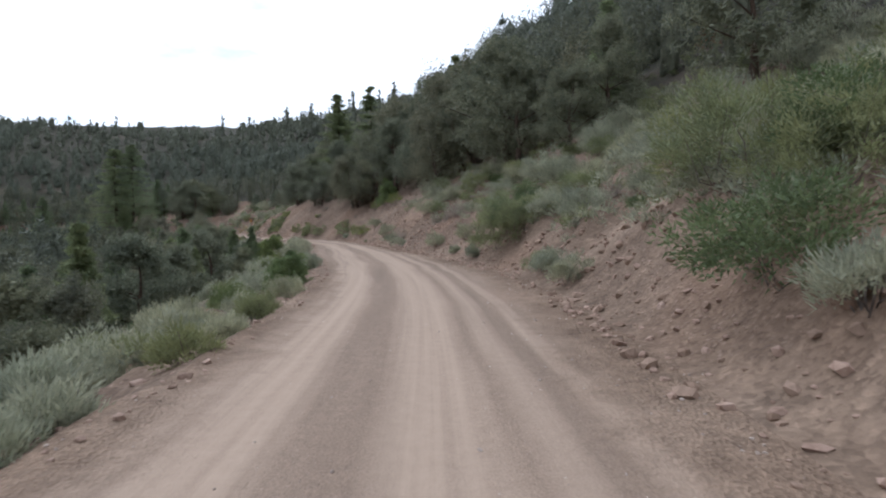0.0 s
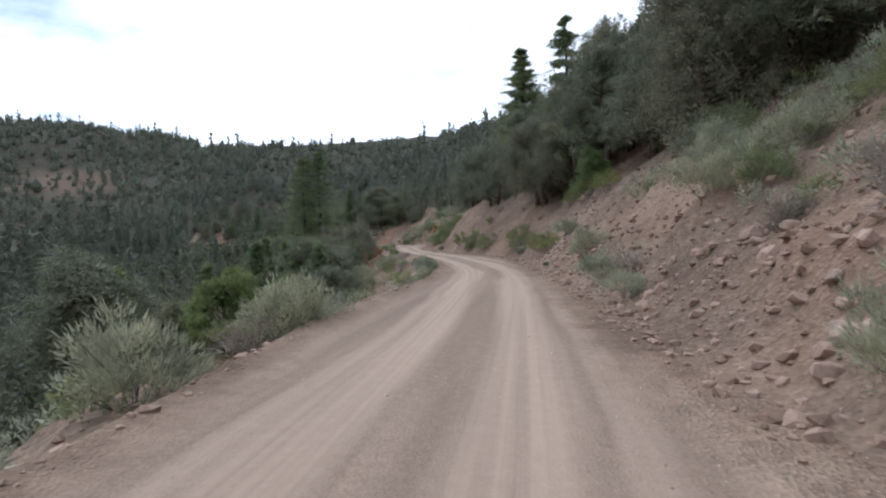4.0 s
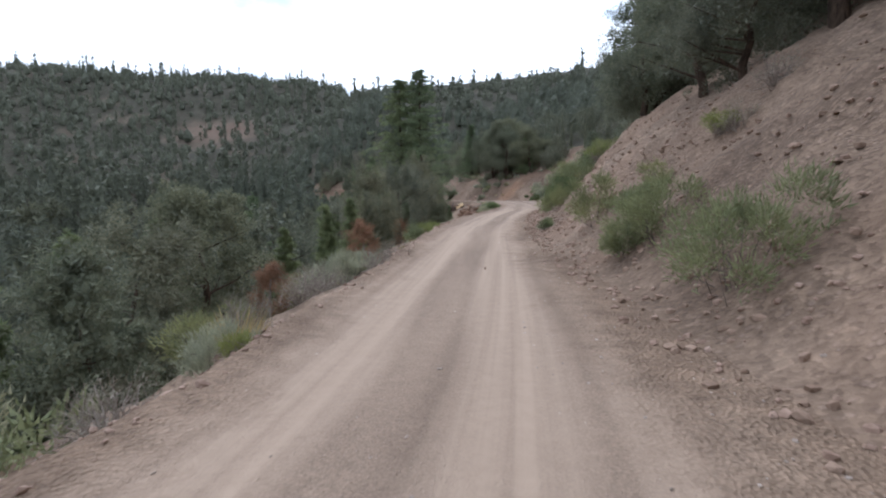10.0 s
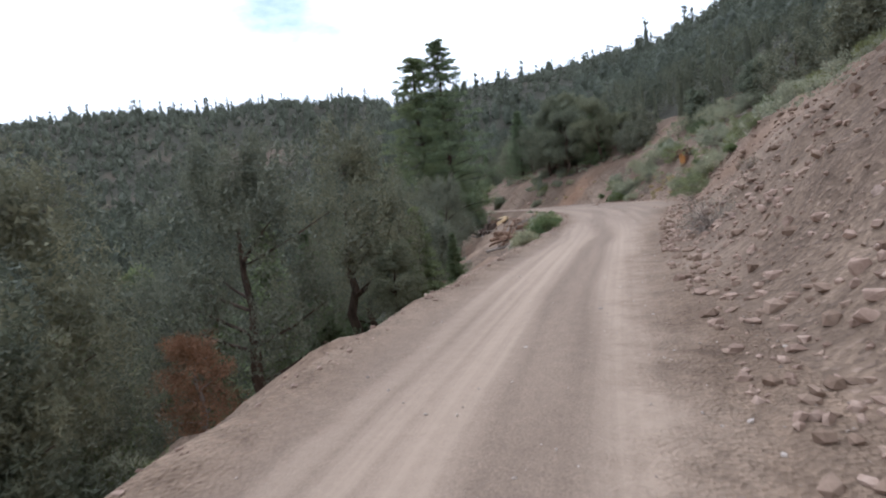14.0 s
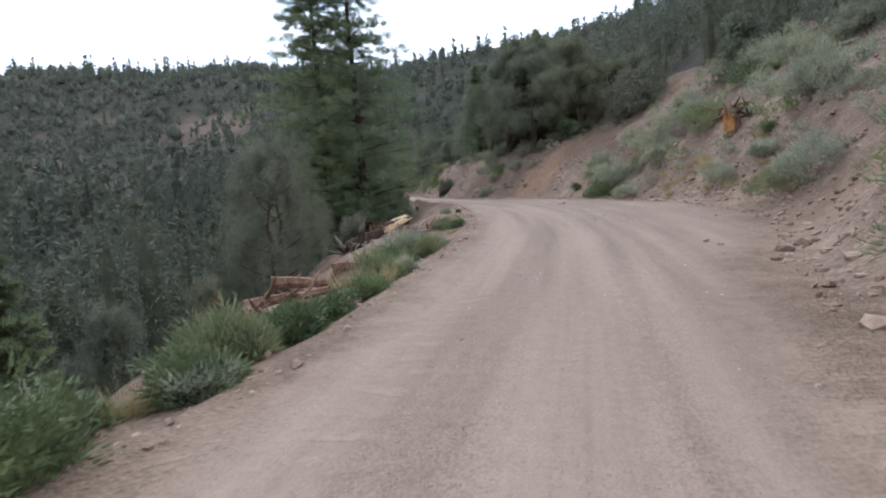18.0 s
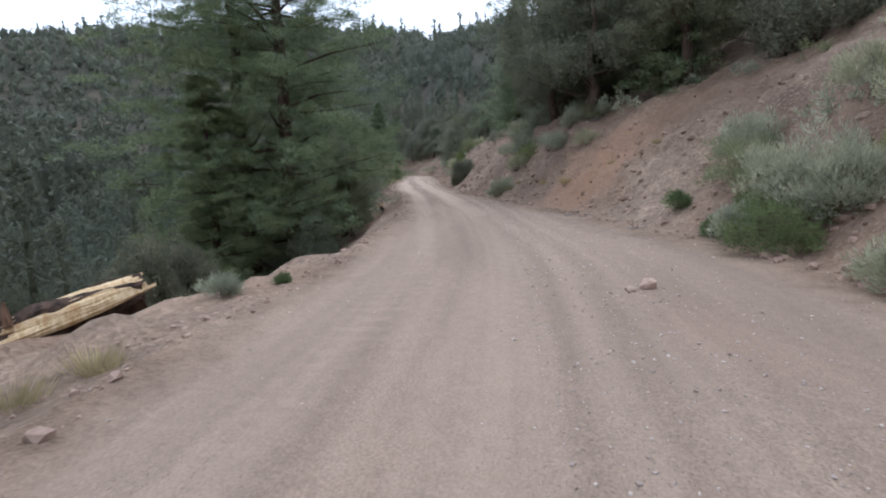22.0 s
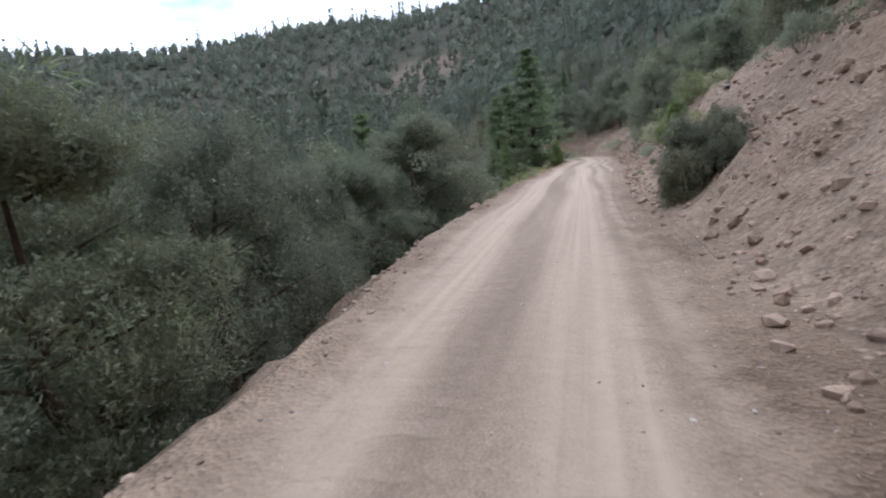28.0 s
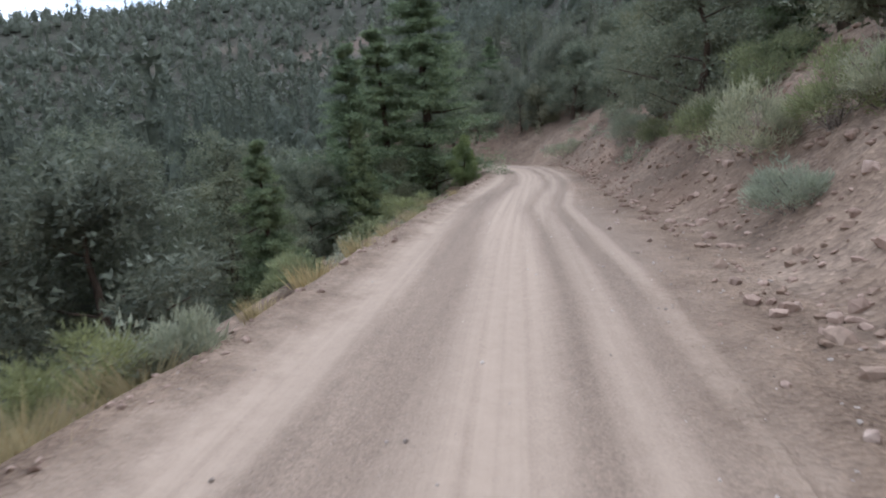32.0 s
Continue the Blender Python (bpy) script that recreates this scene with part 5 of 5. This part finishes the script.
shrubs((('R', 274.9, 6.0, 1.05), ('T', 275.5, -2.8, 0.65), ('R', 275.6, 4.9, 0.89), ('S', 276.7, 5.2, 0.73), ('S', 287.1, 4.5, 1.22), ('D', 288.8, 4.4, 0.82), ('S', 299.8, 3.8, 1.15)))


# bushes that stand out on the bank
shrubs((('R', 69.2, 5.5, 1.7), ('R', 70.6, 6.3, 1.6), ('G', 68.4, 6.4, 1.5), ('R', 67.6, 5.6, 1.2), ('R', 82.6, 3.9, 1.35), ('G', 83.4, 4.6, 1.2), ('R', 81.4, 4.9, 1.1), ('S', 73.6, 3.6, 0.62), ('R', 152.6, 2.3, 0.95), ('G', 153.8, 2.7, 1.1), ('R', 154.8, 3.1, 1.05), ('Y', 155.6, 4.4, 0.8),
        ('D', 94.0, 4.4, 0.7), ('D', 95.6, 5.2, 0.6), ('S', 91.6, 3.2, 0.6), ('D', 97.5, 4.6, 0.5), ('S', 228.6, 2.7, 0.62), ('S', 183.6, 4.6, 1.0), ('R', 184.6, 4.2, 0.9), ('G', 209.6, 4.9, 1.0), ('S', 206.8, 5.0, 0.8)))
rng = np.random.RandomState(91)
rows = [("T", float(rng.uniform(195, 207)), float(rng.uniform(5.6, 8.8)), float(rng.uniform(0.2, 0.4))) for k in range(26)]
for k in range(34):
    s_ = 177.0 + 0.43 * k + rng.uniform(-0.2, 0.2)
    rows.append((rng.choice(list("GGRSTG")), float(s_), float(-np.interp(s_, *EDGE_L.T) - rng.uniform(0.35, 1.3)), float(rng.uniform(0.26, 0.5))))
for low, high, near_, far_, count in ((63, 104, 3.2, 13.5, 105), (62, 104, -9.5, -4.4, 60), (179, 212, 1.6, 10.5, 64), (224, 236, 2.2, 6.0, 16), (262, 292, 1.8, 6.0, 26), (262, 286, -4.2, -3.0, 12)):
    for k in range(count):
        s_ = rng.uniform(low, high)
        off_ = near_ + (far_ - near_) * rng.rand()
        d_ = off_ if near_ < 0 else float(np.interp(s_, *EDGE_R.T)) + off_
        rows.append((rng.choice(list("TTTTR" if near_ == -4.2 else "SSSSRRRGD")), float(s_), float(d_), float(0.35 + 0.65 * rng.rand() ** 1.4)))
shrubs(rows)

# low brush scattered over the open slopes
rng = np.random.RandomState(77)
spots = []
for lo, hi, d0, d1, count in ((60, 112, 4.6, 13, 420), (60, 100, 12, 22, 160), (60, 104, -13, -4.2, 190), (100, 160, -9, -4.5, 40), (176, 212, 6.3, 17, 210), (212, 226, 9, 17, 30), (222, 275, 6, 12, 80), (275, 305, 4, 8, 25), (262, 290, -7, -3.5, 25)):
    for k in range(count):
        spots.append((rng.uniform(lo, hi), rng.uniform(d0, d1), (0.28 + 0.55 * rng.rand() ** 1.6) * (1.2 if lo == 176 else 1.0)))
leaf_v, pale_v = [], []
for n, (s, d, r) in enumerate(spots):
    x, y, z = ground_at(s, d)
    w = unit(rng.normal(size=(11, 3)) * [1, 1, 0.8] + [0, 0, 0.4])
    w[:, 2] = np.abs(w[:, 2])
    c = w * r * rng.uniform(0.55, 1, (11, 1)) + [x, y, z + 0.05]
    (leaf_v if n % 3 == 0 else pale_v).append(tufts(rng, c, w, 0.30 * r, 20, 0.19 * r, 0.075 * r, 0.6, 0.5))
for name, label, pieces, m in (("slope_brush", "olive green low brush on the open slope", leaf_v, M_RABBIT), ("slope_sage", "pale grey-green sage on the open slope", pale_v, M_SAGE)):
    v, f = merge(pieces)
    tagged(new(name, mesh(name, v, f, m)), label, "brush", kind="stuff")

# ---------------------------------------------------------------- stones
BALL = bmesh.new()
bmesh.ops.create_icosphere(BALL, subdivisions=1, radius=1.0)
BALL.verts.index_update()
BALL_V = np.array([q.co for q in BALL.verts])
BALL_F = np.array([[q.index for q in face.verts] for face in BALL.faces])
BALL.free()


def scatter_stones(name, label, S, D, size, m, seed):
    """Many loose angular stones in one object, at distances along and beside the road."""
    rng = np.random.RandomState(seed)
    x, y = at_road(S, D)
    z = height(x, y)
    n, k = len(S), len(BALL_V)
    v = np.sign(BALL_V[None]) * np.abs(BALL_V[None]) ** 0.7 * (1 + rng.uniform(-0.36, 0.36, (n, k, 3)))
    v = v * (np.stack([rng.uniform(0.7, 1.3, n), rng.uniform(0.6, 1.0, n), rng.uniform(0.45, 0.85, n)], 1) * size[:, None])[:, None]
    a, b_ = rng.uniform(0, 2 * np.pi, n), rng.normal(size=n) * 0.5
    ca, sa, cb, sb = np.cos(a)[:, None], np.sin(a)[:, None], np.cos(b_)[:, None], np.sin(b_)[:, None]
    X, Y, Z = v[..., 0], v[..., 1] * cb - v[..., 2] * sb, v[..., 1] * sb + v[..., 2] * cb
    v = np.stack([X * ca - Y * sa + x[:, None], X * sa + Y * ca + y[:, None], Z + (z + size * 0.15)[:, None]], -1)
    f = (BALL_F[None] + (np.arange(n) * k)[:, None, None]).reshape(-1, 3)
    return tagged(new(name, mesh(name, v.reshape(-1, 3), f, m)), label, "stones", kind="stuff")


rng = np.random.RandomState(5)
n = 25000
S = rng.uniform(60, 300, n)
heavy = np.interp(S, [60, 72, 86, 95, 120, 128, 140, 172, 182, 200, 215, 226, 250, 272, 300], [0.5, 0.7, 0.55, 0.9, 1.0, 0.5, 0.9, 1.0, 0.6, 0.6, 0.45, 0.4, 0.5, 0.8, 0.6])
keep = rng.rand(n) < heavy
S = S[keep]
D = np.interp(S, *EDGE_R.T) + np.abs(rng.normal(size=len(S))) * 3.4 - 0.5
size = np.clip(np.exp(rng.normal(size=len(S)) * 0.66 + np.log(0.036)), 0.012, np.where((S > 124) & (S < 158), 0.055, 0.10))
clod = rng.rand(len(S)) < 0.4
scatter_stones("bank_stones", "loose broken brown stones on the cut bank", S[~clod], D[~clod], size[~clod], M_ROCK, 1)
scatter_stones("bank_clods", "crumbled reddish earth clods on the cut bank", S[clod], D[clod], size[clod] * 1.3, M_CLOD, 9)
n = 3200
S = rng.uniform(60, 290, n)
D = -np.interp(S, *EDGE_L.T) + 0.35 - np.abs(rng.normal(size=n)) * 0.7
scatter_stones("shoulder_stones", "small stones along the outer edge of the road", S, D, np.clip(np.exp(rng.normal(size=n) * 0.5 + np.log(0.024)), 0.01, 0.10), M_ROCK, 2)
n = 5000
S = rng.uniform(60, 290, n)
wl, wr = np.interp(S, *EDGE_L.T), np.interp(S, *EDGE_R.T)
D = np.where(rng.rand(n) < 0.55, wr - np.abs(rng.normal(size=n)) * 0.8, rng.uniform(-1, 1, n) * wl)
bare = (S > 184) & (S < 228)
D = np.where(bare, rng.uniform(-1, 1, n) * 0.5 * (wl + wr) + 0.5 * (wr - wl), D)
S = np.r_[S, rng.uniform(194, 228, 4200)]
D = np.r_[D, 0.3 + np.abs(rng.normal(size=4200)) * 1.7]
n = len(S)
scatter_stones("road_gravel", "scattered grey-brown gravel on the dirt road", S, D, np.clip(np.exp(rng.normal(size=n) * 0.5 + np.log(0.0095)), 0.005, 0.022), M_GRAVEL, 3)

ROCKS = []
for k in range(9):
    r_ = np.random.RandomState(900 + k)
    bm = bmesh.new()
    for q in unit(r_.normal(size=(26, 3))) * r_.uniform(0.75, 1.0, (26, 1)) * [1.0, r_.uniform(0.62, 0.9), r_.uniform(0.5, 0.75)]:
        bm.verts.new(q)
    hull = bmesh.ops.convex_hull(bm, input=bm.verts)
    bmesh.ops.delete(bm, geom=list({g_ for g_ in hull["geom_interior"] + hull["geom_unused"] if isinstance(g_, bmesh.types.BMVert)}), context='VERTS')
    me = bpy.data.meshes.new("rock")
    bm.to_mesh(me)
    bm.free()
    me.materials.append(M_ROCK)
    ROCKS.append(me)


def rock(s, d, size, k, label="angular brown rock lying on the dirt", sunk=0.12):
    x, y, z = ground_at(s, d)
    ob = new("rock", ROCKS[k % 9])
    ob.matrix_world = pose(x, y, z + size * sunk, (k * 37) % 40 - 20, (k * 53) % 40 - 20, k * 79 % 360) @ Matrix.Diagonal((size, size, size, 1))
    return tagged(ob, label, "rock", "loose rocks by the road")


# rocks that stand out, then the larger loose ones along the toe of the bank
for k, (s, d, size) in enumerate(((69.4, 2.9, 0.09), (70.2, 2.8, 0.08), (70.9, 2.75, 0.10), (68.6, 3.6, 0.10), (81, 3, 0.11), (81.4, 4.4, 0.11), (80.6, 3.4, 0.08), (79.2, 4.2, 0.11),
                                  (93.3, 3.4, 0.14), (97, 4, 0.20), (97.2, 2.2, 0.11), (112.2, 1.7, 0.15), (112.5, 2.2, 0.18), (114, 1.7, 0.11), (117, 5.4, 0.20))):
    rock(s, d, size, k)
for k, (s, d, size) in enumerate(((126, 2.6, 0.10), (126.3, 2.5, 0.09), (127, 2.7, 0.08), (138.4, -0.6, 0.05), (139, 0.7, 0.04), (141, 0.6, 0.06), (154.2, 1, 0.08), (150.8, 2.6, 0.17),
                                  (154.2, 4.9, 0.17), (164, 1.3, 0.14), (165, 1.7, 0.11), (166.3, 1.4, 0.10), (168, 1.3, 0.08), (181.2, 2.1, 0.08), (188.8, 2.4, 0.10))):
    rock(s, d, size, k + 3)
for k, (s, d, size) in enumerate(((188.2, 2.5, 0.08), (194, 4.1, 0.09), (202.3, 4.7, 0.08), (207.2, 1.95, 0.19), (207.0, 1.68, 0.12), (210.5, 5, 0.08), (212.2, 4.3, 0.08), (212.4, -3.5, 0.09),
                                  (214.2, -3.2, 0.08), (228.2, 3.2, 0.20), (229.2, 3.1, 0.15), (227.6, 3.5, 0.17), (229.8, 2.7, 0.11), (234.2, 3, 0.18), (228, 2, 0.08), (244.5, 1.5, 0.09))):
    rock(s, d, size, k + 5)
for k, (s, d, size) in enumerate(((176.5, -3.6, 0.11), (175.6, -3.7, 0.08), (246.5, 1.9, 0.11), (247.2, 1.4, 0.08), (256, 5.2, 0.22), (257, 5, 0.20), (256.5, 4.4, 0.15), (249.5, -3.5, 0.08),
                                  (265.3, 2.9, 0.09), (266, 2.7, 0.09), (267, 2.5, 0.10), (264.6, 3.2, 0.11), (268.2, 3.4, 0.08), (83.5, -3.9, 0.08), (99, -4.5, 0.08))):
    rock(s, d, size, k + 1)
for k, (s, d, size) in enumerate(((97.6, 4.1, 0.26), (95.6, 3.6, 0.24), (98.0, 2.3, 0.2), (96.1, 3.3, 0.18), (97.2, 3.4, 0.15), (96.7, 4.4, 0.22), (92.9, 3.2, 0.24), (94.0, 3.3, 0.2), (93.6, 3.8, 0.18), (99.8, 2.0, 0.13), (98.9, 2.6, 0.16), (97.7, 5.3, 0.24))):
    rock(s, d, size, k + 2, "reddish angular rock bedded in the bank")
for k, (s, d, size) in enumerate(((232.3, 2.9, 0.42), (231.4, 3.5, 0.34), (229.9, 3.3, 0.36), (228.1, 3.5, 0.26), (230.8, 2.7, 0.24), (227.4, 4.0, 0.22))):
    rock(s, d, size, k + 1, "large reddish boulder half bedded in the bank")
rng = np.random.RandomState(64)
for k in range(80):
    low, high, out = ((90, 102, 3.4), (104, 122, 3.6), (158, 176, 3.6), (256, 276, 3.0), (186, 214, 3.0))[k % 5]
    s = rng.uniform(low, high)
    rock(s, float(np.interp(s, *EDGE_R.T)) + 0.5 + out * rng.rand() ** 1.2, rng.uniform(0.10, 0.27), k + 2, "angular stone half bedded in the cut bank", -0.02)
rock(250.3, -3.55, 0.34, 4, "rounded dirt-covered rock at the road's outer edge")
rock(249.7, -3.7, 0.22, 6, "rounded dirt-covered rock at the road's outer edge")
rng = np.random.RandomState(12)
for k in range(42):
    low, high, near_, far_ = ((262, 274, 1.5, 3.3), (226, 236, 2.2, 4.2), (158, 172, 1.2, 2.4))[k % 3]
    rock(rng.uniform(low, high), rng.uniform(near_, far_), rng.uniform(0.035, 0.095), k)
rng = np.random.RandomState(31)
for k in range(70):
    s = rng.uniform(62, 298) if k % 2 else rng.choice([rng.uniform(88, 122), rng.uniform(140, 176)])
    d = float(np.interp(s, *EDGE_R.T)) + abs(rng.normal()) * 2.6 - 0.3
    rock(s, d, float(np.clip(np.exp(rng.normal() * 0.4 + np.log(0.055)), 0.03, 0.10)), k)

# ---------------------------------------------------------------- dead wood


def limb_mesh(name, points, radii, m, sides=8, seed=0):
    r_ = np.random.RandomState(seed)
    v, f = tube(points, radii, sides)
    return mesh(name, v + r_.normal(size=v.shape) * np.mean(radii) * 0.12, f, m, smooth=False)


def fallen_branch(s, d, turn, long_, thick, seed, label="grey weathered fallen branch on the slope", wood=M_DEAD):
    r_ = np.random.RandomState(seed)
    x, y, z = ground_at(s, d)
    ob = new("fallen_branch")
    ob.matrix_world = pose(x, y, z + thick * 0.8, 0, r_.uniform(-12, 12), turn)
    tagged(ob, label, "dead branch", "deadfall beside the road")
    t = np.linspace(-0.5, 0.5, 6)
    pts = np.stack([t * long_, 0.06 * long_ * np.sin(t * 5 + seed), 0.03 * long_ * np.cos(t * 4)], 1)
    part("limb", limb_mesh("limb", pts, thick * (1.1 - 0.7 * (t + 0.5)), wood, 7, seed), ob)
    for k in range(3):
        q = pts[1 + k] + 0
        way = unit(np.array([0.5, r_.choice([-1, 1]) * 0.8, r_.uniform(0.2, 0.9)]))
        part("twig", limb_mesh("twig", [q, q + way * 0.22 * long_, q + way * 0.38 * long_ + [0, 0, 0.05]], [thick * 0.4, thick * 0.28, 0.006], wood, 5, seed + k), ob)
    return ob


for k, (s, d, turn, long_, thick) in enumerate(((185.3, -6.2, 40, 2.6, 0.08), (186.6, -5.6, 60, 2.2, 0.06), (191.5, -5.4, 20, 1.8, 0.07), (193, -4.6, 100, 1.5, 0.07), (194.2, -5.6, 50, 2.4, 0.09),
                                                (195.4, -4.9, 130, 1.7, 0.06), (196.6, -5.6, 75, 2.2, 0.09), (197.8, -6.6, 20, 2.4, 0.07), (200.2, -6.2, 60, 2.8, 0.11), (203.2, -6.6, 45, 2.4, 0.12))):
    fallen_branch(s, d, turn, long_, thick, 40 + k)
rng = np.random.RandomState(55)
for k in range(18):
    fallen_branch(rng.uniform(192.5, 202.5), rng.uniform(-6.3, -4.6), rng.uniform(0, 180), rng.uniform(1.0, 2.4), rng.uniform(0.035, 0.09), 120 + k)
for k, (s, d, turn, long_, thick) in enumerate(((204, 13.5, 150, 3.0, 0.1), (212, 12, 170, 2.6, 0.08), (114.5, 6.0, 150, 1.2, 0.04), (95.5, 7.2, 20, 1.8, 0.07), (247.5, 2.3, 60, 0.6, 0.04), (217.5, 3.2, 30, 0.9, 0.03),
                                                (256.8, 5.6, 130, 2.0, 0.08), (258, 5.0, 140, 1.4, 0.06), (213.5, 3.6, 10, 0.6, 0.03))):
    fallen_branch(s, d, turn, long_, thick, 70 + k, "weathered grey stick lying on the bank")

rng = np.random.RandomState(58)
for k in range(34):
    fallen_branch(rng.uniform(185.0, 204.0), rng.uniform(-7.4, -4.7), rng.uniform(0, 180), rng.uniform(0.9, 2.6), rng.uniform(0.07, 0.17), 160 + k, "rotten reddish brown log on the slope", M_ROTTEN)

# a big broken log with a bright split face, lying just below the outer edge
log = tagged(new("split_log"), "broken log with bright yellow split wood at the road's edge", "log", "deadfall beside the road")
tip, foot = np.array([-61.25, 130.15, -0.16]), np.array([-60.9, 125.5, -1.35])
log.matrix_world = Matrix.Translation(tuple(foot))
span = tip - foot
t = np.linspace(0, 1, 10)
r_ = np.random.RandomState(8)
part("bark", limb_mesh("bark", t[:, None] * span * 0.97 + r_.normal(size=(10, 3)) * 0.03, 0.40 - 0.12 * t, M_BARK_RED, 14, 3), log)
along = unit(span)
aside = unit(np.cross(along, [0, 0, 1.0]))
over = np.cross(aside, along)
for k in range(11):
    turn_ = -0.5 + 0.2 * k
    a0, a1 = 0.46 + 0.12 * r_.rand(), 0.93 + 0.08 * r_.rand()
    q = np.linspace(a0, a1, 6)
    ring = (0.36 - 0.12 * q)[:, None] * (aside * math.sin(turn_) + over * math.cos(turn_))
    part("split_wood", limb_mesh("split_wood", q[:, None] * span + ring + r_.normal(size=(6, 3)) * 0.01, np.array([0.03, 0.075, 0.085, 0.08, 0.07, 0.03]), M_CUT, 7, 30 + k), log, "pale yellow freshly split wood")
for k in range(5):
    q = span * (0.44 + 0.03 * k) + over * 0.28 + aside * (0.12 * k - 0.25)
    part("splinter", limb_mesh("splinter", [q, q + over * 0.2 + along * 0.03, q + over * (0.34 + 0.05 * (k % 3)) + along * 0.08], [0.08, 0.06, 0.012], M_ROTTEN, 5, 5 + k), log, "torn brown splinter")
for k in range(9):
    a_ = k * 0.75
    way = unit(aside * math.cos(a_) + over * math.sin(a_) - along * 0.6)
    part("root", limb_mesh("root", [[0, 0, 0], way * 0.55, way * 1.0 + r_.normal(size=3) * 0.15], [0.16, 0.09, 0.02], M_BARK_RED if k % 2 else M_DEAD, 6, 60 + k), log, "broken brown root")


def stump(s, d, tall, wide_, label, m_top):
    x, y, z = ground_at(s, d)
    ob = tagged(new("tree_stump"), label, "stump", "deadfall beside the road")
    ob.matrix_world = pose(x, y, z, 0, 14, s * 9 % 360)
    part("trunk", limb_mesh("trunk", [(0, 0, -0.2), (0, 0, tall * 0.4), (0.03, 0, tall)], [wide_, wide_ * 0.8, wide_ * 0.62], M_BARK_RED, 9, int(s)), ob)
    for k in range(5):
        a = k * 1.3
        part("splinter", limb_mesh("splinter", [(wide_ * 0.4 * math.cos(a), wide_ * 0.4 * math.sin(a), tall * 0.7), (wide_ * 0.5 * math.cos(a), wide_ * 0.5 * math.sin(a), tall * (1.1 + 0.12 * k))],
                                          [wide_ * 0.3, 0.02], m_top, 5, k), ob)
    for k in range(6):
        a = k * 1.05 + 0.3
        part("root", limb_mesh("root", [(0, 0, 0.12), (wide_ * 1.5 * math.cos(a), wide_ * 1.5 * math.sin(a), 0.06), (wide_ * 2.8 * math.cos(a), wide_ * 2.8 * math.sin(a), -0.15 + 0.3 * (k % 2))],
                               [wide_ * 0.4, wide_ * 0.22, 0.02], M_DEAD, 6, 20 + k), ob)


# an upturned root mass on the bank, dark outside and orange where it has torn
x, y, z = ground_at(202.4, 8.3)
roots = tagged(new("root_mass"), "upturned root mass with torn orange heartwood on the bank", "stump", "deadfall beside the road")
roots.matrix_world = pose(x, y, z + 0.1, 0, 0, 40)
part("trunk", limb_mesh("trunk", [(0, 0, -0.3), (0.05, 0.02, 0.35), (0.0, 0.05, 0.75), (0.1, 0.0, 1.05)], [0.34, 0.30, 0.34, 0.22], M_ROTTEN, 11, 4), roots)
r_ = np.random.RandomState(17)
for k in range(4):
    a_ = 2.8 + 0.5 * k
    q = np.array([0.27 * math.cos(a_), 0.27 * math.sin(a_), -0.15 + 0.05 * k])
    part("heartwood", limb_mesh("heartwood", [q, q + [0.02, 0.0, 0.4], q + [0.05 * math.cos(a_), 0.05 * math.sin(a_), 0.85]], [0.10, 0.12, 0.04], M_HEART, 6, k), roots, "torn orange heartwood")
for k in range(15):
    a_ = k * 0.9
    way = np.array([math.cos(a_), math.sin(a_), 0.35 * math.sin(k * 2.1)])
    q = np.array([0, 0, 0.55 + 0.035 * k])
    part("root", limb_mesh("root", [q, q + way * 0.35, q + way * 0.6 + r_.normal(size=3) * 0.15, q + way * 0.75 + r_.normal(size=3) * 0.22], [0.10, 0.07, 0.045, 0.012], M_ROTTEN if k % 3 else M_BARK, 6, 80 + k), roots, "twisted dark root")
stump(204.4, -8.6, 1.0, 0.2, "broken grey stump at the road's outer edge", M_DEAD)
stump(229.8, -3.6, 0.34, 0.12, "small broken stump below the road's edge", M_CUT)
